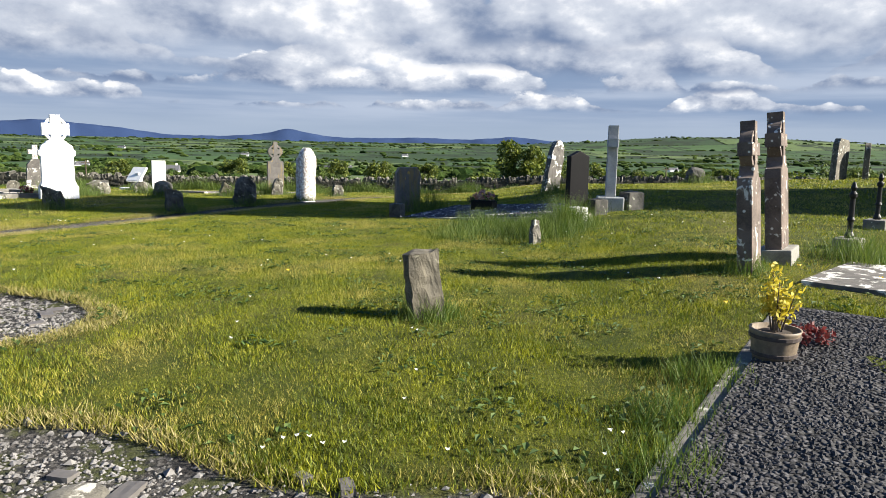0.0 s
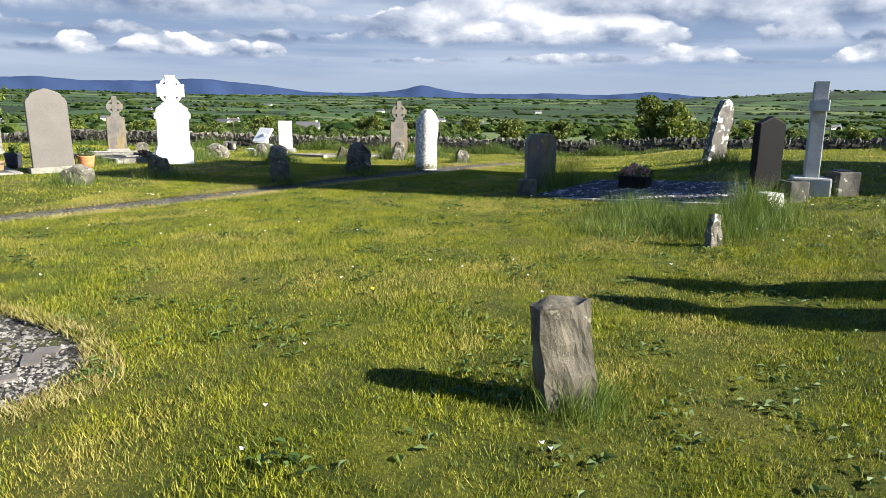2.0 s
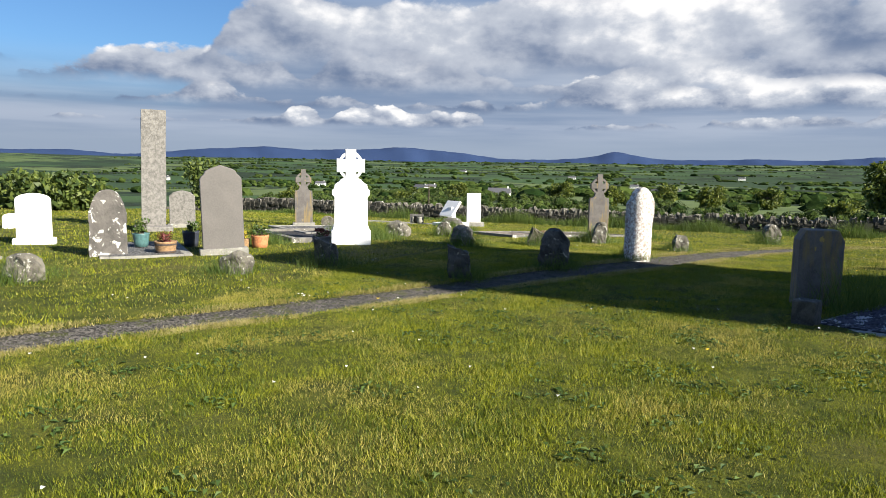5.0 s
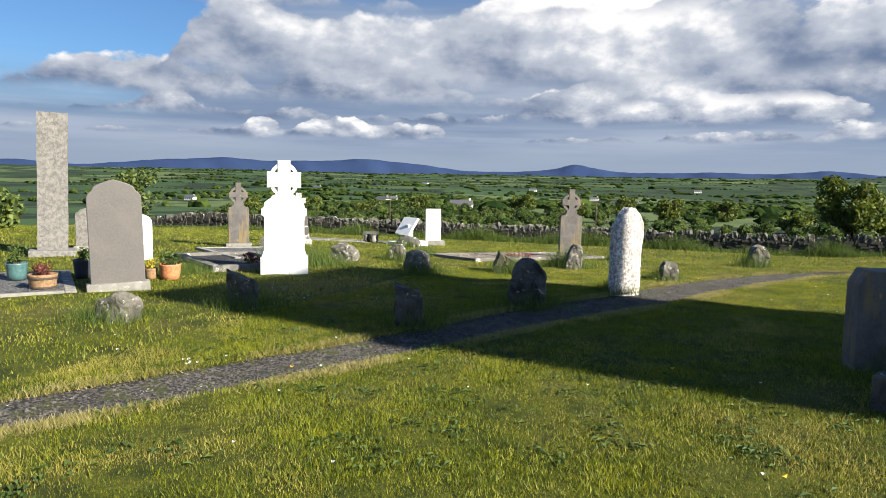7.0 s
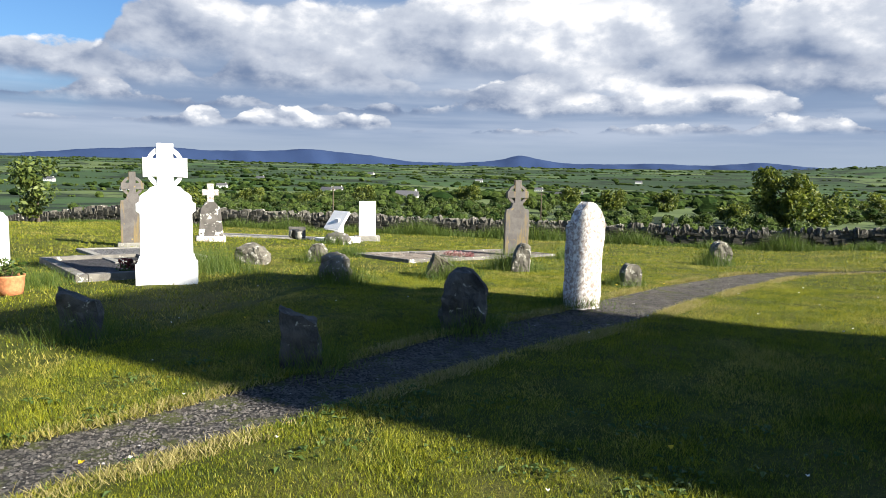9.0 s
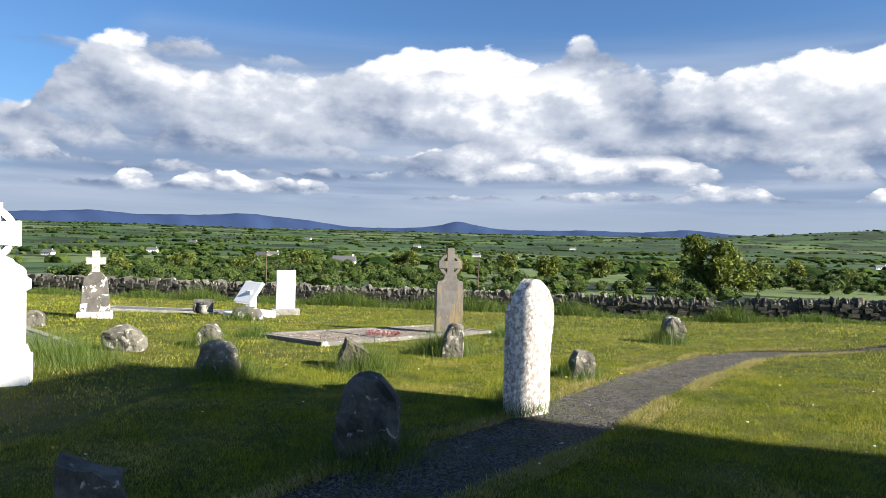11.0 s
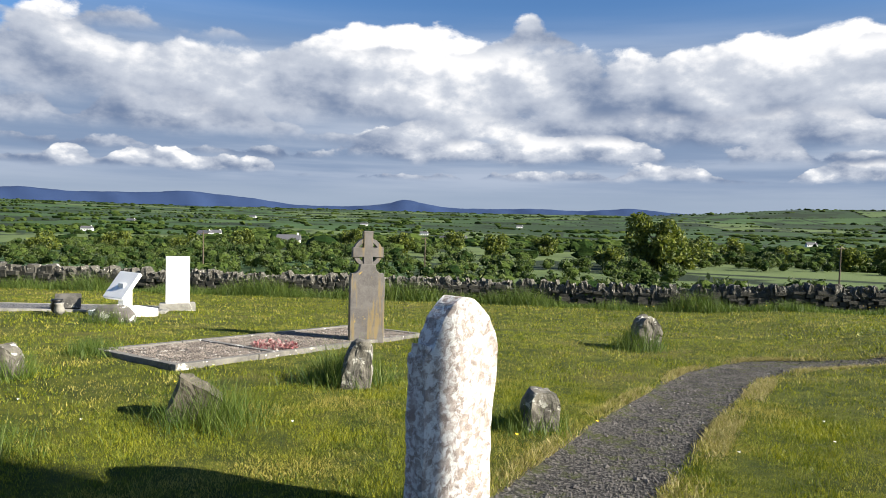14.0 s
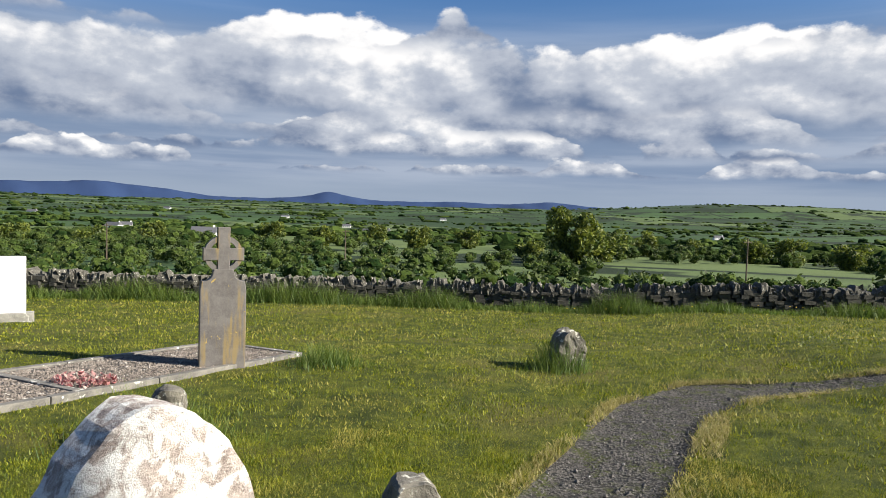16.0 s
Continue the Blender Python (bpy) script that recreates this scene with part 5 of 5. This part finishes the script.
def build_tufts():
    rng = np.random.default_rng(3)
    xs, ys, hs = [], [], []
    for cx, cy, r, h, n in TUFTS:
        x, y = cx + rng.normal(0, r * 0.6, n), cy + rng.normal(0, r * 0.6, n)
        near = np.exp(-((x - cx) ** 2 + (y - cy) ** 2) / (r * r))
        xs.append(x), ys.append(y), hs.append(h * (0.4 + 1.05 * near) * rng.uniform(0.5, 1.2, n))
    # long grass along the foot of the wall
    n = 44000
    x = rng.uniform(-40, 30, n)
    clump = 0.5 + 0.5 * np.sin(x * 1.3 + 2.0 * np.sin(x * 0.37)) * np.sin(x * 0.71 + 1)
    wy = np.where(x > -6, 35.0 - 0.075 * (x + 6), 35.0 + 0.18 * (x + 6))
    y = wy - 0.27 - np.abs(rng.normal(0, 0.28, n))
    xs.append(x), ys.append(y), hs.append((0.12 + 0.62 * clump ** 1.5) * rng.uniform(0.4, 1.1, n))
    x, y, h = np.concatenate(xs), np.concatenate(ys), np.concatenate(hs)
    w = 0.003 + 0.004 * smooth(14, 34, y)
    ok = ~in_plots(x, y, -0.25)
    blades("long_grass", x[ok], y[ok], land(x[ok], y[ok]), h[ok], w[ok], 0.55, M_TALL, "long uncut grass round stones and along the wall", 7)


build_tufts()


def build_pebbles():
    rng = np.random.default_rng(5)
    n = 440000
    x, y = scatter(n, -9, 3, 1.0, 24.4, rng)
    ok = (gravel_mask(x, y) + rng.uniform(-0.3, 0.3, n) > 0.55) & (np.sin(x * 3.1 + 2 * np.sin(y * 2.3)) * np.sin(y * 2.7) + rng.uniform(-1, 1, n) > -0.75) & ~in_plots(x, y)
    x, y = x[ok], y[ok]
    z = land(x, y) - 0.05 * gravel_mask(x, y)
    s = 0.006 + 0.010 * rng.uniform(size=len(x)) ** 3 + 0.014 * (rng.uniform(size=len(x)) > 0.985)
    at = np.stack([x, y, z + s * 0.3], -1)
    pale = (y < 6) & (x > -7.0)
    pebbles("path_gravel", at[~pale], s[~pale], M_PEBBLE, "dark broken gravel on the worn path", 6)
    pebbles("pale_gravel", at[pale], s[pale] * 1.25, M_BROKEN, "pale grey broken stone on a bare patch", 16)


build_pebbles()


def build_slates():
    rnd = random.Random(17)
    for i in range(26):
        a, q = rnd.uniform(0, 6.28), rnd.uniform(0.1, 0.88) ** 0.5
        x, y = (-4.5 + 2.0 * q * math.cos(a), 4.75 + 0.9 * q * math.sin(a)) if i < 18 else (rnd.uniform(-2.4, -0.3), rnd.uniform(2.3, 2.85))
        w = rnd.uniform(0.07, 0.17)
        rough_stone(x, y, w, w * rnd.uniform(0.5, 0.8), 0.02, rnd.uniform(0, 180), 70 + i, "thin flat piece of grey slate on gravel", M_SLATE, "flat", rough=0.25, name="loose_slate", cuts=2, category="slate", tilt=rnd.uniform(-6, 6))


build_slates()


def build_plot_chips(cx, cy, yaw, l, w, mat, name, label, n, size, lift, seed):
    rng = np.random.default_rng(seed)
    u, v = rng.uniform(-l / 2 + 0.1, l / 2 - 0.1, n), rng.uniform(-w / 2 + 0.1, w / 2 - 0.1, n)
    bed = next(o for o in scene.objects if o.name == name)
    pts = [bed.matrix_basis @ Vector((a, b, lift)) for a, b in zip(u, v)]
    pebbles("loose_chippings", np.array([p[:] for p in pts]), size * rng.uniform(0.6, 1.5, n), mat, label, seed)


M_CHIP1 = stone("dark_chip", (0.045, 0.043, 0.047), (0.017, 0.0165, 0.018), amount=0.0, relief=0.002)
M_CHIP2 = stone("purple_chip", (0.09, 0.085, 0.11), (0.03, 0.028, 0.04), (0.40, 0.40, 0.43), 0.45, relief=0.002)
M_CHIP3 = stone("pink_chip", (0.20, 0.17, 0.145), (0.085, 0.07, 0.06), (0.32, 0.30, 0.27), 0.4, relief=0.002)
build_plot_chips(2.45, 3.15, 55, 3.0, 2.0, M_CHIP1, "dark_gravel_plot", "dark grey stone chippings in a plot", 9000, 0.011, 0.062, 8)
build_plot_chips(1.08, 11.95, -32, 3.4, 1.9, M_CHIP2, "purple_gravel_plot", "purple and white stone chippings in a plot", 5000, 0.02, 0.065, 9)
build_plot_chips(-7.2, 23.24, 66, 5.0, 1.65, M_CHIP3, "pink_gravel_plot", "pinkish stone chippings in a plot", 6000, 0.016, 0.065, 10)


def build_flowers():
    rng = np.random.default_rng(9)
    def heads(name, x, y, z, size, mat, label):
        n = len(x)
        a = rng.uniform(0, 6.28, (n, 1)) + np.arange(6)[None] * 1.047
        v = np.stack([x[:, None] + size * np.cos(a), y[:, None] + size * np.sin(a), z[:, None] + size * 0.5 * np.sin(a * 2 + 1)], -1)
        tagged(raw(name, v.reshape(-1, 3), np.arange(n * 6), 6, mat), label, "flowers", kind="stuff")
    x, y = scatter(140, -8, 5, 2, 20, rng)
    x = np.concatenate([x, -5.86 + rng.normal(0, 0.14, 46), -0.55 + rng.normal(0, 0.1, 6), 1.0 + rng.normal(0, 0.12, 9)])
    y = np.concatenate([y, 10.8 + rng.normal(0, 0.06, 46), 2.95 + rng.normal(0, 0.04, 6), 3.0 + rng.normal(0, 0.12, 9)])
    ok = (gravel_mask(x, y) < 0.8) & ~in_plots(x, y)
    heads("daisies", x[ok], y[ok], land(x[ok], y[ok]) + 0.05, 0.012, M_WHITEF, "small white daisies scattered in the lawn")
    x, y = scatter(26, -7, 5, 2.5, 20, rng)
    x, y = np.concatenate([x, rng.uniform(-2, 9, 16)]), np.concatenate([y, 34.0 - 0.075 * (rng.uniform(4, 14, 16))])
    heads("dandelions", x, y, land(x, y) + np.where(y > 30, 0.22, 0.055), 0.018, M_DANDY, "yellow dandelion heads in the grass")


build_flowers()


def build_weeds():
    """Flat rosettes of broad leaves in the turf."""
    rng = np.random.default_rng(12)
    spots = rng.uniform((-6.5, 2.6), (3.5, 13), (380, 2))
    xs = []
    for cx, cy in spots:
        n = rng.integers(6, 22)
        xs.append(np.stack([cx + rng.normal(0, 0.09, n), cy + rng.normal(0, 0.09, n)], -1))
    p = np.concatenate(xs)
    ok = (gravel_mask(p[:, 0], p[:, 1]) < 0.6) & ~in_plots(p[:, 0], p[:, 1])
    p = p[ok]
    n = len(p)
    a = rng.uniform(0, 6.28, n)
    c, s, l = np.cos(a), np.sin(a), rng.uniform(0.015, 0.035, n)
    z = land(p[:, 0], p[:, 1]) + 0.022
    def corner(f, g, dz):
        return np.stack([p[:, 0] + f * l * c - g * l * s, p[:, 1] + f * l * s + g * l * c, z + dz], -1)
    v = np.stack([corner(-1, 0, -0.01), corner(0, -0.5, 0.01), corner(1, 0, 0.004), corner(0, 0.5, 0.01)], 1)
    tagged(raw("lawn_weeds", v.reshape(-1, 3), np.arange(n * 4), 4, M_WEED), "dark broad-leaved weeds in the lawn", "weeds", kind="stuff")


build_weeds()
